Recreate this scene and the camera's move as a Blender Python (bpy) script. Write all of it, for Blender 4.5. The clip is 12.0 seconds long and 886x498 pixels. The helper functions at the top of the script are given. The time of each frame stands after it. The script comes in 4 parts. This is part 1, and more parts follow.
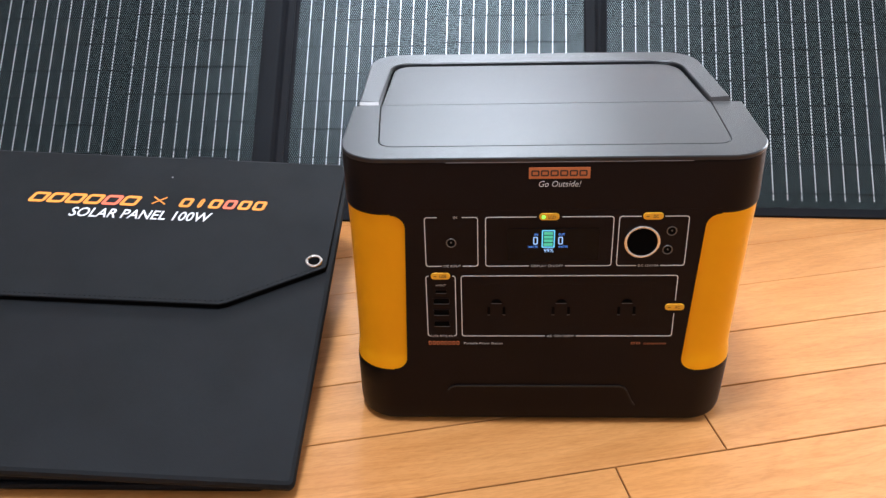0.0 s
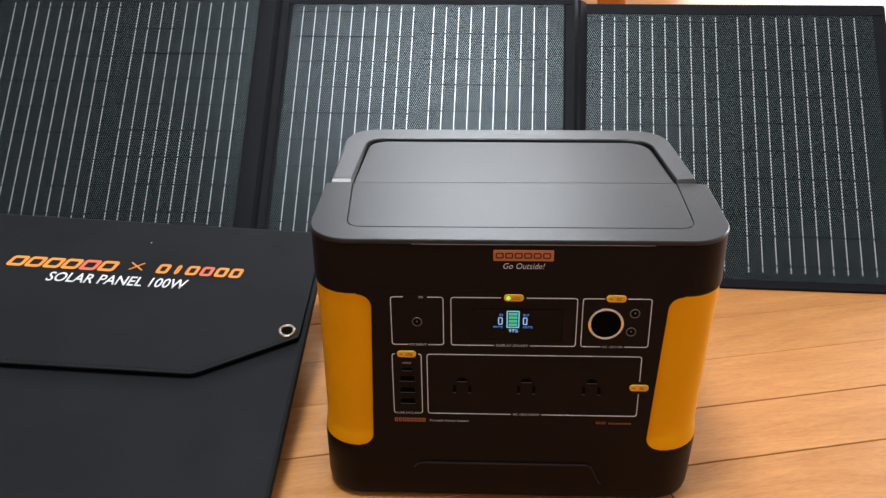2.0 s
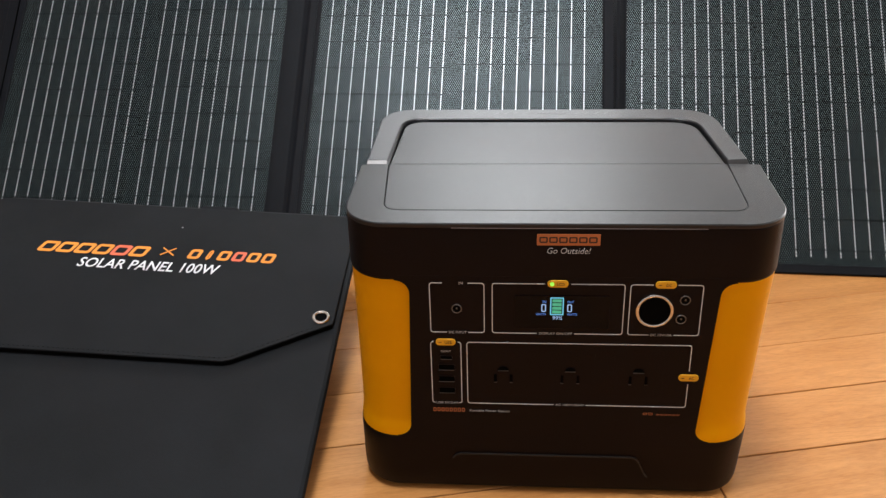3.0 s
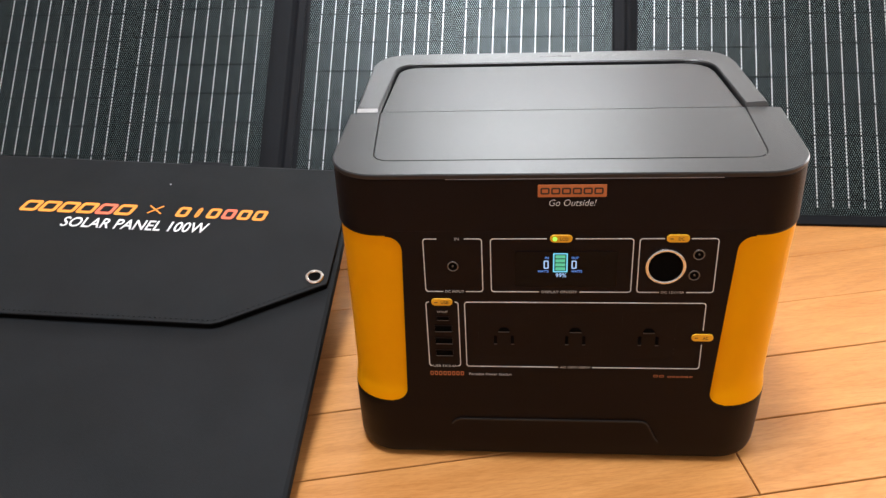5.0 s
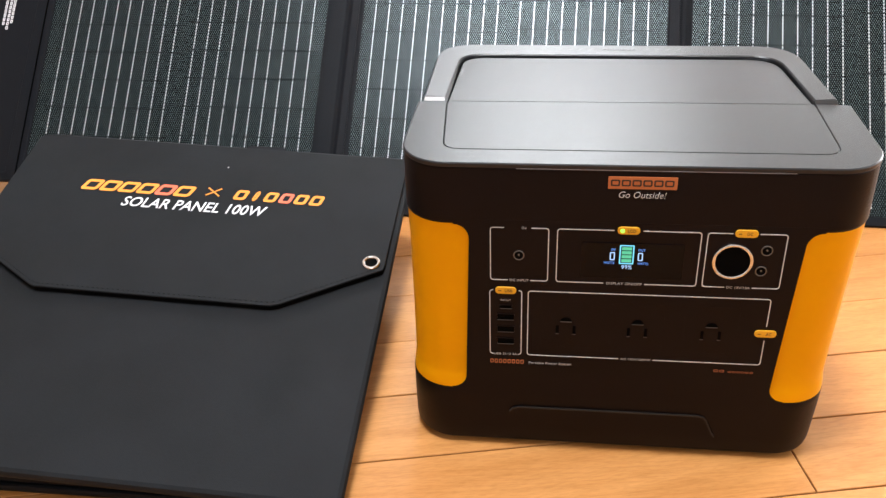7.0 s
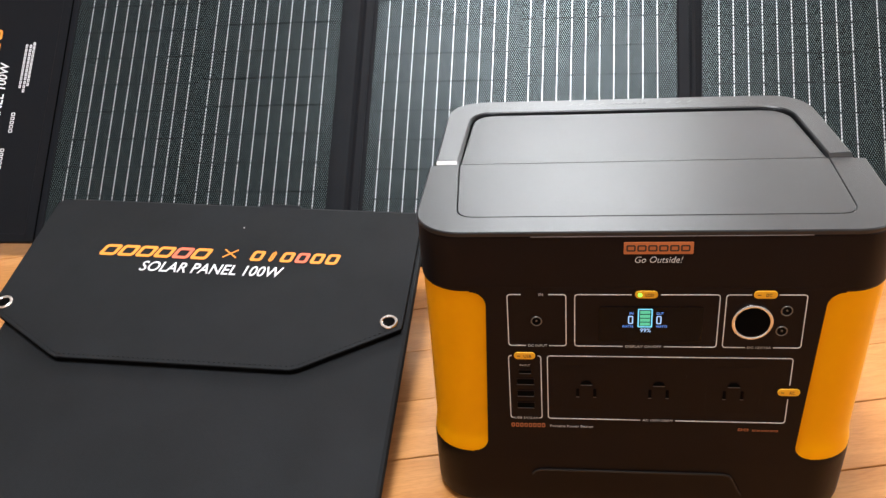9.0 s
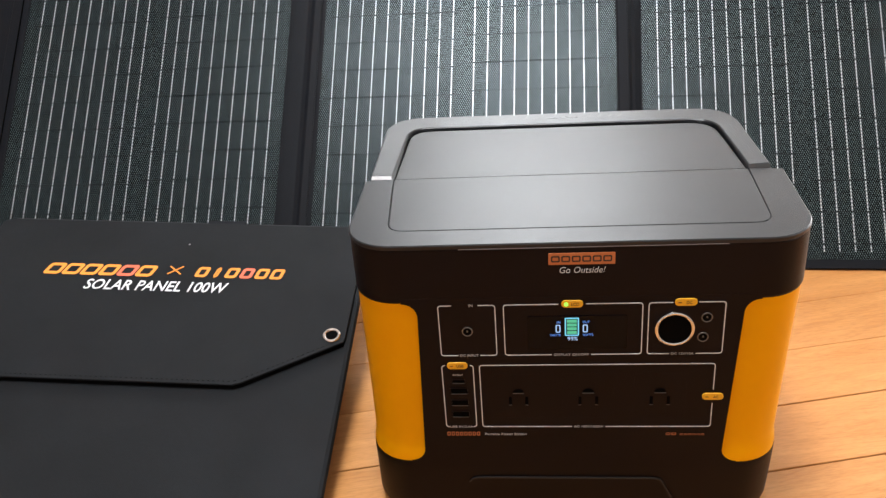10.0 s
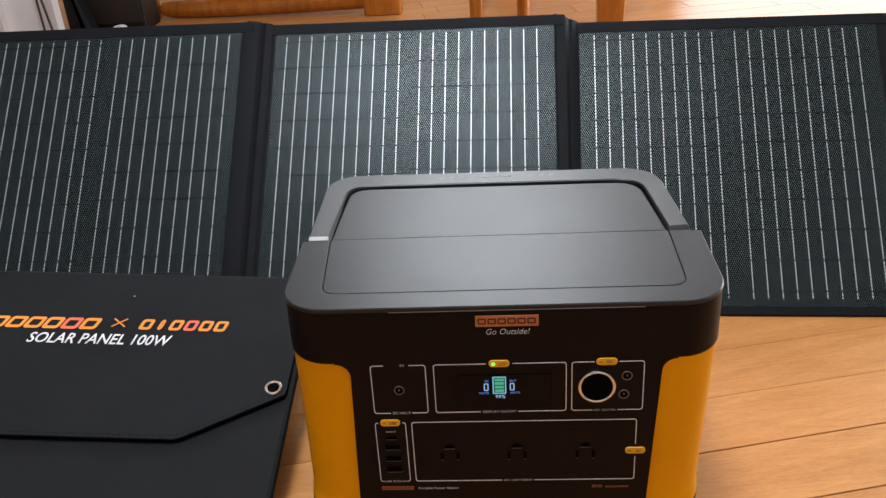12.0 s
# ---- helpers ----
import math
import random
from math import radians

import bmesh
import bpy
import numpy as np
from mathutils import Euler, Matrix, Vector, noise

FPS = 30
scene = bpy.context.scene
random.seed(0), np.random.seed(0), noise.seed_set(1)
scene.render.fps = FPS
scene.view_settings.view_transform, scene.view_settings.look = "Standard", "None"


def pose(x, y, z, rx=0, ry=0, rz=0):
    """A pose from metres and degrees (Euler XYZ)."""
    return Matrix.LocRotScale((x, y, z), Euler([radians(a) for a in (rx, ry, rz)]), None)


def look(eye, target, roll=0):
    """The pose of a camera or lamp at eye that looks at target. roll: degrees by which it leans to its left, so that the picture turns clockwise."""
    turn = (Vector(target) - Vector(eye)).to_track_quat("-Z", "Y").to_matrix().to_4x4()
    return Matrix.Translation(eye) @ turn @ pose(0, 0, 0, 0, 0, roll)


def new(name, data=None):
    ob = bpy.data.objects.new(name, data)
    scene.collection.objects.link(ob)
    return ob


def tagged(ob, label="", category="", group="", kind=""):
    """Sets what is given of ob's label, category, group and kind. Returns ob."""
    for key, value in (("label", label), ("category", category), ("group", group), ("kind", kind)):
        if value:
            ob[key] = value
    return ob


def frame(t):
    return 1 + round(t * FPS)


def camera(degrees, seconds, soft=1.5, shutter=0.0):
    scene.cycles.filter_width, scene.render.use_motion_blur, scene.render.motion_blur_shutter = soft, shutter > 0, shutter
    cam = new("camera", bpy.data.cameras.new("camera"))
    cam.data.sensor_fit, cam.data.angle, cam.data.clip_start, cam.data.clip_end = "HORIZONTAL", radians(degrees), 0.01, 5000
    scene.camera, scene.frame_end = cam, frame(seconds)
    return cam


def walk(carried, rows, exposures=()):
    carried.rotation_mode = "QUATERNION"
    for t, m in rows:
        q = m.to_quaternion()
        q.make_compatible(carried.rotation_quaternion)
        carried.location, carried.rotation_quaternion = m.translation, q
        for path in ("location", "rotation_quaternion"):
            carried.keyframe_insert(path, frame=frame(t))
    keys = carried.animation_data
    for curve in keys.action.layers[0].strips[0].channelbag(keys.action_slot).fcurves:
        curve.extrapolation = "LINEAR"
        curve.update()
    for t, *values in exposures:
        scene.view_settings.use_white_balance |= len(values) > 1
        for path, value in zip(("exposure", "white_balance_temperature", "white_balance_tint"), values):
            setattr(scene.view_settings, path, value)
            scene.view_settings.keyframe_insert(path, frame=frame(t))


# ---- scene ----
cam = camera(54.3, 12.0, soft=1.4)
PATH = [
    (0, (-0.057, -0.61, 0.553), (-0.157, 1.107, -0.467), -2.0),
    (0.5, (-0.053, -0.607, 0.552), (-0.14, 1.129, -0.436), -1.4),
    (1, (-0.045, -0.608, 0.564), (-0.12, 1.145, -0.395), -1.0),
    (1.5, (-0.03, -0.614, 0.582), (-0.102, 1.15, -0.358), -0.7),
    (2, (-0.03, -0.602, 0.581), (-0.126, 1.167, -0.348), -1.0),
    (2.5, (-0.038, -0.581, 0.569), (-0.165, 1.18, -0.371), -1.6),
    (3, (-0.042, -0.578, 0.568), (-0.201, 1.17, -0.391), -2.1),
    (5, (-0.031, -0.536, 0.542), (-0.223, 1.16, -0.502), -3.4),
    (5.5, (-0.026, -0.528, 0.538), (-0.227, 1.16, -0.516), -3.4),
    (6, (-0.034, -0.536, 0.541), (-0.237, 1.149, -0.517), -3.2),
    (6.5, (-0.038, -0.546, 0.544), (-0.266, 1.134, -0.517), -2.9),
    (7, (-0.064, -0.547, 0.543), (-0.306, 1.135, -0.511), -2.6),
    (9, (-0.064, -0.528, 0.574), (-0.345, 1.175, -0.437), -5.1),
    (9.5, (-0.041, -0.527, 0.571), (-0.295, 1.186, -0.428), -5.1),
    (10, (-0.031, -0.537, 0.58), (-0.247, 1.186, -0.412), -4.9),
    (10.5, (-0.016, -0.537, 0.586), (-0.203, 1.194, -0.398), -4.7),
    (11, (-0.01, -0.54, 0.589), (-0.17, 1.203, -0.38), -4.4),
    (11.5, (-0.003, -0.538, 0.592), (-0.144, 1.216, -0.359), -4.0),
    (12, (-0.002, -0.544, 0.616), (-0.134, 1.214, -0.329), -3.7),
]
EXPOSURES = [(0.0, -0.26, 5850, 10), (1.0, -0.30, 5650, 10), (2.0, -0.70, 6250, 10), (3.0, -0.78, 6500, 10), (5.0, -0.31, 6500, 10), (6.5, -0.15, 6500, 10), (7.0, -0.06, 6450, 10), (9.0, -0.18, 6500, 10), (10.0, -0.34, 6500, 10), (10.5, -0.63, 6400, 10), (12.0, -0.86, 6300, 10)]
walk(cam, [(t, look(eye, target, roll)) for t, eye, target, roll in PATH], EXPOSURES)

# ---- light ----
world = bpy.data.worlds.new("room_world")
scene.world = world
world.use_nodes = True
wn = world.node_tree.nodes
sky = wn.new("ShaderNodeTexSky")
sky.sky_type, sky.sun_disc = "NISHITA", False
sky.sun_elevation, sky.sun_rotation = radians(35), radians(20)
wn["Background"].inputs["Strength"].default_value = 0.08
world.node_tree.links.new(sky.outputs[0], wn["Background"].inputs["Color"])

LAMP_POWER, WINDOW_POWER, SIDE_POWER, EAST_POWER = 61.0, 68.0, 150.0, 28.0
lamp_data = bpy.data.lights.new("ceiling_lamp_light", "AREA")
lamp_data.shape, lamp_data.size, lamp_data.energy, lamp_data.color = "DISK", 0.42, LAMP_POWER, (0.95, 0.98, 1.05)
lamp_ob = new("ceiling_lamp_light", lamp_data)
lamp_ob.matrix_world = look((-0.21, -0.02, 2.27), (-0.21, -0.02, 0))
win_data = bpy.data.lights.new("window_daylight", "AREA")
win_data.shape, win_data.size, win_data.size_y, win_data.energy, win_data.color = "RECTANGLE", 1.0, 0.48, WINDOW_POWER, (0.93, 0.97, 1.0)
win_ob = new("window_daylight", win_data)
win_ob.matrix_world = look((-0.05, 3.20, 2.06), (-0.05, 0.0, 2.06))
side_data = bpy.data.lights.new("side_window_daylight", "AREA")
side_data.shape, side_data.size, side_data.size_y, side_data.energy, side_data.color = "RECTANGLE", 1.2, 1.7, SIDE_POWER, (0.95, 0.98, 1.0)
side_ob = new("side_window_daylight", side_data)
side_ob.matrix_world = look((2.55, 2.2, 1.0), (0.0, 2.2, 1.0))
low_data = bpy.data.lights.new("low_window_daylight", "AREA")
low_data.shape, low_data.size, low_data.size_y, low_data.energy, low_data.color = "RECTANGLE", 1.3, 0.7, 25.0, (0.95, 0.98, 1.0)
low_ob = new("low_window_daylight", low_data)
low_ob.matrix_world = look((1.45, 3.20, 0.50), (1.45, 0.0, 0.50))
east_data = bpy.data.lights.new("east_window_daylight", "AREA")
east_data.shape, east_data.size, east_data.size_y, east_data.energy, east_data.color = "RECTANGLE", 0.9, 0.9, EAST_POWER, (0.90, 0.96, 1.0)
east_ob = new("east_window_daylight", east_data)
east_ob.matrix_world = look((2.55, -0.30, 1.55), (0.0, -0.30, 1.55))


# ---- materials ----
def material(name, color, rough=0.5, metal=0.0, emission=None, strength=0.0, spec=0.5):
    m = bpy.data.materials.new(name)
    m.use_nodes = True
    b = m.node_tree.nodes["Principled BSDF"]
    b.inputs["Base Color"].default_value = (*color, 1)
    b.inputs["Roughness"].default_value = rough
    b.inputs["Metallic"].default_value = metal
    b.inputs["Specular IOR Level"].default_value = spec
    if emission:
        b.inputs["Emission Color"].default_value = (*emission, 1)
        b.inputs["Emission Strength"].default_value = strength
    return m


def node(m, kind, **values):
    n = m.node_tree.nodes.new(kind)
    for k, v in values.items():
        n.inputs[k.replace("_", " ")].default_value = v
    return n


def link(m, a, b):
    m.node_tree.links.new(a, b)


def bsdf(m):
    return m.node_tree.nodes["Principled BSDF"]


def ramp(m, fac, stops):
    r = m.node_tree.nodes.new("ShaderNodeValToRGB")
    els = r.color_ramp.elements
    while len(els) < len(stops):
        els.new(0.5)
    for e, (p, c) in zip(els, stops):
        e.position, e.color = p, (*c, 1)
    link(m, fac, r.inputs[0])
    return r


def coords(m, scale=(1, 1, 1)):
    tc = m.node_tree.nodes.new("ShaderNodeTexCoord")
    mp = m.node_tree.nodes.new("ShaderNodeMapping")
    mp.inputs["Scale"].default_value = scale
    link(m, tc.outputs["Object"], mp.inputs[0])
    return mp


def grain(m, base, dark, scale, detail_scale, bump=0.1, rough=(0.4, 0.55), distance=0.001):
    """Two scales of noise: blotches in the colour, fine grain in the bump and roughness."""
    mp = coords(m)
    a = node(m, "ShaderNodeTexNoise", Scale=scale, Detail=4.0)
    b = node(m, "ShaderNodeTexNoise", Scale=detail_scale, Detail=2.0)
    link(m, mp.outputs[0], a.inputs["Vector"])
    link(m, mp.outputs[0], b.inputs["Vector"])
    r = ramp(m, a.outputs[0], [(0.3, dark), (0.7, base)])
    link(m, r.outputs[0], bsdf(m).inputs["Base Color"])
    mr = node(m, "ShaderNodeMapRange", To_Min=rough[0], To_Max=rough[1])
    link(m, a.outputs[0], mr.inputs["Value"])
    link(m, mr.outputs[0], bsdf(m).inputs["Roughness"])
    bp = node(m, "ShaderNodeBump", Strength=bump, Distance=distance)
    link(m, b.outputs[0], bp.inputs["Height"])
    link(m, bp.outputs[0], bsdf(m).inputs["Normal"])
    return m


plastic = grain(material("black_textured_plastic", (0.02, 0.018, 0.017), spec=0.15), (0.0030, 0.0024, 0.0027), (0.0023, 0.0019, 0.0021), 30, 2500, 0.25, (0.36, 0.46), 0.0003)
bsdf(plastic).inputs["Specular Tint"].default_value = (1.0, 0.84, 0.90, 1)
deck_plastic = grain(material("charcoal_satin_plastic", (0.05, 0.048, 0.047), spec=0.33), (0.0165, 0.0170, 0.0188), (0.0132, 0.0136, 0.0152), 22, 2200, 0.3, (0.28, 0.34), 0.0003)
yellow = grain(material("amber_yellow_plastic", (0.75, 0.3, 0.005), spec=0.13), (0.79, 0.335, 0.0006), (0.74, 0.308, 0.0006), 12, 1800, 0.12, (0.34, 0.42), 0.0003)
bsdf(yellow).inputs["Specular Tint"].default_value = (1.0, 0.82, 0.45, 1)
pill_yellow = material("yellow_button_plastic", (0.72, 0.36, 0.01), 0.4)
# near-black that paints shade in holes and gaps; also the rubber feet
shade_rubber_black = material("shade_rubber_black", (0.001, 0.001, 0.001), 0.8, spec=0.04)
glass_black = material("black_display_glass", (0.0012, 0.0014, 0.0030), 0.10, spec=0.14)
dull_metal = material("dull_nickel", (0.17, 0.165, 0.16), 0.4, 1.0)
# grey for painted light on the lower edges of slots and ports
lip_highlight = material("dark_grey_lip_highlight", (0.035, 0.034, 0.033), 0.4)
# carries the raised line's highlight and the handle's unlit end bevel
edge_light_shade = material("edge_light_shade_plastic", (0.014, 0.012, 0.011), 0.4, spec=0.3)
chrome = material("chrome_metal", (0.75, 0.72, 0.68), 0.22, 1.0)
print_white = material("white_print", (0.62, 0.62, 0.62), 0.5)
print_grey = material("grey_print", (0.42, 0.42, 0.42), 0.5)
print_orange = material("dull_orange_print", (0.33, 0.10, 0.035), 0.5)
badge_orange = material("burnt_orange_badge", (0.45, 0.135, 0.04), 0.45)
seam_highlight_grey = material("grey_seam_highlight", (0.16, 0.15, 0.15), 0.4)
dark_print = material("dark_brown_print", (0.03, 0.012, 0.008), 0.5)
lcd_white = material("lcd_white_blue_segment", (0.1, 0.15, 0.3), 0.4, 0, (0.42, 0.66, 1.0), 1.0)
lcd_blue = material("lcd_blue_segment", (0.05, 0.1, 0.3), 0.4, 0, (0.12, 0.35, 1.0), 0.9)
lcd_cyan = material("lcd_cyan_frame", (0.05, 0.2, 0.3), 0.4, 0, (0.2, 0.75, 1.0), 1.0)
lcd_green = material("lcd_green_bar", (0.05, 0.3, 0.15), 0.4, 0, (0.09, 0.58, 0.38), 0.75)
led_green = material("green_led", (0.2, 0.6, 0.05), 0.4, 0, (0.28, 1.0, 0.10), 1.6)
fabric_orange = material("orange_print_on_fabric", (0.85, 0.30, 0.035), 0.7)
fabric_red = material("coral_print_on_fabric", (0.80, 0.16, 0.08), 0.7)
fabric_white = material("white_print_on_fabric", (0.82, 0.83, 0.85), 0.7)
wall_paint = grain(material("off_white_wall_paper", (0.7, 0.69, 0.66)), (0.50, 0.50, 0.49), (0.45, 0.45, 0.44), 4, 300, 0.1, (0.8, 0.9))
ceiling_paint = grain(material("white_ceiling_paper", (0.75, 0.75, 0.74)), (0.62, 0.62, 0.62), (0.57, 0.57, 0.57), 4, 300, 0.1, (0.8, 0.9))


def weave(m, scale, bump, lo, hi, rough, spec=0.5, distance=0.0004, mottle=25, gloss=0.0, weight=0.42, stops=(0.40, 0.85), wrinkle=0.0, across=1.0, shine=(0.30, 0.80)):
    """A plain woven cloth: crossing threads in relief, with blotches at a larger scale."""
    mp = coords(m, (scale, scale * across, scale))
    sep = m.node_tree.nodes.new("ShaderNodeSeparateXYZ")
    link(m, mp.outputs[0], sep.inputs[0])
    waves = []
    for axis in ("X", "Y"):
        s = m.node_tree.nodes.new("ShaderNodeMath")
        s.operation = "SINE"
        link(m, sep.outputs[axis], s.inputs[0])
        waves.append(s)
    mul = m.node_tree.nodes.new("ShaderNodeMath")
    mul.operation = "MULTIPLY"
    link(m, waves[0].outputs[0], mul.inputs[0])
    link(m, waves[1].outputs[0], mul.inputs[1])
    fine = coords(m)
    blot = node(m, "ShaderNodeTexNoise", Scale=mottle, Detail=3.0)
    spark = node(m, "ShaderNodeTexNoise", Scale=scale * 0.28, Detail=2.0)
    link(m, fine.outputs[0], blot.inputs["Vector"])
    link(m, fine.outputs[0], spark.inputs["Vector"])
    add = m.node_tree.nodes.new("ShaderNodeMath")
    add.operation = "MULTIPLY_ADD"
    link(m, mul.outputs[0], add.inputs[0])
    add.inputs[1].default_value = weight
    link(m, spark.outputs[0], add.inputs[2])
    r = ramp(m, add.outputs[0], [(stops[0], lo), (stops[1], hi)])
    link(m, r.outputs[0], bsdf(m).inputs["Base Color"])
    mr = node(m, "ShaderNodeMapRange", To_Min=rough[0], To_Max=rough[1])
    link(m, blot.outputs[0], mr.inputs["Value"])
    link(m, mr.outputs[0], bsdf(m).inputs["Roughness"])
    bp = node(m, "ShaderNodeBump", Strength=bump, Distance=distance)
    link(m, add.outputs[0], bp.inputs["Height"])
    link(m, bp.outputs[0], bsdf(m).inputs["Normal"])
    bsdf(m).inputs["Specular IOR Level"].default_value = spec
    if wrinkle:
        soft = node(m, "ShaderNodeTexNoise", Scale=6.5, Detail=3.0, Distortion=0.6)
        link(m, fine.outputs[0], soft.inputs["Vector"])
        bend = node(m, "ShaderNodeBump", Strength=wrinkle, Distance=0.012)
        link(m, soft.outputs[0], bend.inputs["Height"])
        link(m, bend.outputs[0], bp.inputs["Normal"])
        dust = node(m, "ShaderNodeTexNoise", Scale=11.0, Detail=6.0)
        link(m, fine.outputs[0], dust.inputs["Vector"])
        tone = ramp(m, dust.outputs[0], [(0.32, (0.78, 0.78, 0.78)), (0.70, (1.2, 1.2, 1.2))])
        worn = m.node_tree.nodes.new("ShaderNodeMix")
        worn.data_type, worn.blend_type = "RGBA", "MULTIPLY"
        worn.inputs["Factor"].default_value = 1.0
        link(m, r.outputs[0], worn.inputs["A"])
        link(m, tone.outputs[0], worn.inputs["B"])
        link(m, worn.outputs["Result"], bsdf(m).inputs["Base Color"])
    if gloss:
        g = node(m, "ShaderNodeMapRange", From_Min=shine[0], From_Max=shine[1], To_Min=0.03, To_Max=gloss)
        link(m, add.outputs[0], g.inputs["Value"])
        link(m, g.outputs[0], bsdf(m).inputs["Specular IOR Level"])
    return m


canvas = weave(material("black_canvas", (0.02, 0.02, 0.022)), 3200, 0.22, (0.0050, 0.0060, 0.0071), (0.0084, 0.0098, 0.0114), (0.60, 0.74), 0.18, weight=0.12, stops=(0.30, 0.75), wrinkle=0.12)
stitch_thread = material("dark_grey_thread", (0.011, 0.0115, 0.012), 0.8, spec=0.1)
flap_shade_black = material("black_flap_shade", (0.0022, 0.0022, 0.0024), 0.85, spec=0.06)
border_cloth = weave(material("black_border_cloth", (0.016, 0.017, 0.02)), 3200, 0.35, (0.0020, 0.0027, 0.0046), (0.0050, 0.0064, 0.0096), (0.55, 0.65), 0.16)
cell_laminate = weave(material("textured_cell_laminate", (0.02, 0.025, 0.03)), 2240, 0.35, (0.0002, 0.0005, 0.0008), (0.052, 0.079, 0.087), (0.29, 0.37), 0.2, 0.0004, gloss=1.0, weight=0.50, stops=(0.60, 0.84), across=0.74, shine=(0.56, 0.84))
bsdf(cell_laminate).inputs["Specular Tint"].default_value = (0.84, 0.98, 0.98, 1)
joint_laminate = weave(material("dark_joint_laminate", (0.01, 0.012, 0.015)), 2240, 0.25, (0.0003, 0.0008, 0.0013), (0.026, 0.039, 0.043), (0.30, 0.38), 0.2, 0.0004, gloss=0.42, weight=0.50, stops=(0.60, 0.84), across=0.74, shine=(0.56, 0.84))
busbar_metal = material("silver_busbar", (0.52, 0.56, 0.58), 0.36, 0.25)
bar_at = coords(busbar_metal, (1, 1900, 1))
bar_split = busbar_metal.node_tree.nodes.new("ShaderNodeSeparateXYZ")
bar_wave = busbar_metal.node_tree.nodes.new("ShaderNodeMath")
bar_wave.operation = "SINE"
link(busbar_metal, bar_at.outputs[0], bar_split.inputs[0])
link(busbar_metal, bar_split.outputs["Y"], bar_wave.inputs[0])
bar_shade = ramp(busbar_metal, bar_wave.outputs[0], [(0.0, (0.26, 0.29, 0.31)), (0.5, (0.66, 0.70, 0.72))])
link(busbar_metal, bar_shade.outputs[0], bsdf(busbar_metal).inputs["Base Color"])
emboss_grey = material("grey_embossed_mark", (0.075, 0.073, 0.075), 0.42)


def wood(name, light, dark, rough=(0.3, 0.42), along=(1.2, 14, 14), vary=0.18):
    m = material(name, light)
    mp = coords(m, along)
    info = m.node_tree.nodes.new("ShaderNodeObjectInfo")
    off = m.node_tree.nodes.new("ShaderNodeVectorMath")
    off.operation = "MULTIPLY_ADD"
    link(m, info.outputs["Random"], off.inputs[0])
    off.inputs[1].default_value = (37.0, 91.0, 53.0)
    link(m, mp.outputs[0], off.inputs[2])
    big = node(m, "ShaderNodeTexNoise", Scale=1.1, Detail=4.0, Distortion=2.6)
    thin = node(m, "ShaderNodeTexNoise", Scale=14.0, Detail=5.0, Distortion=0.9)
    fine = node(m, "ShaderNodeTexNoise", Scale=48.0, Detail=3.0, Distortion=0.3)
    link(m, off.outputs[0], big.inputs["Vector"])
    link(m, off.outputs[0], thin.inputs["Vector"])
    link(m, off.outputs[0], fine.inputs["Vector"])
    mid = tuple((a + b) / 2 for a, b in zip(light, dark))
    r = ramp(m, big.outputs[0], [(0.32, dark), (0.5, mid), (0.68, light)])
    r2 = ramp(m, thin.outputs[0], [(0.35, (0.86, 0.84, 0.80)), (0.62, (1, 1, 1))])
    mix = m.node_tree.nodes.new("ShaderNodeMix")
    mix.data_type, mix.blend_type = "RGBA", "MULTIPLY"
    mix.inputs["Factor"].default_value = 0.6
    link(m, r.outputs[0], mix.inputs["A"])
    link(m, r2.outputs[0], mix.inputs["B"])
    hsv = m.node_tree.nodes.new("ShaderNodeHueSaturation")
    val = node(m, "ShaderNodeMapRange", To_Min=1 - vary, To_Max=1 + vary * 0.6)
    link(m, info.outputs["Random"], val.inputs["Value"])
    link(m, val.outputs[0], hsv.inputs["Value"])
    r3 = ramp(m, fine.outputs[0], [(0.38, (0.84, 0.80, 0.74)), (0.55, (1, 1, 1))])
    mix2 = m.node_tree.nodes.new("ShaderNodeMix")
    mix2.data_type, mix2.blend_type = "RGBA", "MULTIPLY"
    mix2.inputs["Factor"].default_value = 0.55
    link(m, mix.outputs["Result"], mix2.inputs["A"])
    link(m, r3.outputs[0], mix2.inputs["B"])
    # growth rings: level lines of a slow noise, like the arches of flat-sawn boards
    slow = node(m, "ShaderNodeTexNoise", Scale=0.8, Detail=1.0, Distortion=0.35)
    link(m, off.outputs[0], slow.inputs["Vector"])
    turns = node(m, "ShaderNodeMath")
    turns.operation, turns.inputs[1].default_value = "MULTIPLY", 180.0
    link(m, slow.outputs[0], turns.inputs[0])
    arch_line = node(m, "ShaderNodeMath")
    arch_line.operation = "SINE"
    link(m, turns.outputs[0], arch_line.inputs[0])
    r4 = ramp(m, arch_line.outputs[0], [(0.0, (1, 1, 1)), (0.55, (0.97, 0.96, 0.94)), (1.0, (0.80, 0.74, 0.66))])
    mix3 = m.node_tree.nodes.new("ShaderNodeMix")
    mix3.data_type, mix3.blend_type = "RGBA", "MULTIPLY"
    mix3.inputs["Factor"].default_value = 0.30
    link(m, mix2.outputs["Result"], mix3.inputs["A"])
    link(m, r4.outputs[0], mix3.inputs["B"])
    link(m, mix3.outputs["Result"], hsv.inputs["Color"])
    link(m, hsv.outputs[0], bsdf(m).inputs["Base Color"])
    mr = node(m, "ShaderNodeMapRange", To_Min=rough[0], To_Max=rough[1])
    link(m, thin.outputs[0], mr.inputs["Value"])
    link(m, mr.outputs[0], bsdf(m).inputs["Roughness"])
    bp = node(m, "ShaderNodeBump", Strength=0.08, Distance=0.0006)
    link(m, thin.outputs[0], bp.inputs["Height"])
    link(m, bp.outputs[0], bsdf(m).inputs["Normal"])
    return m


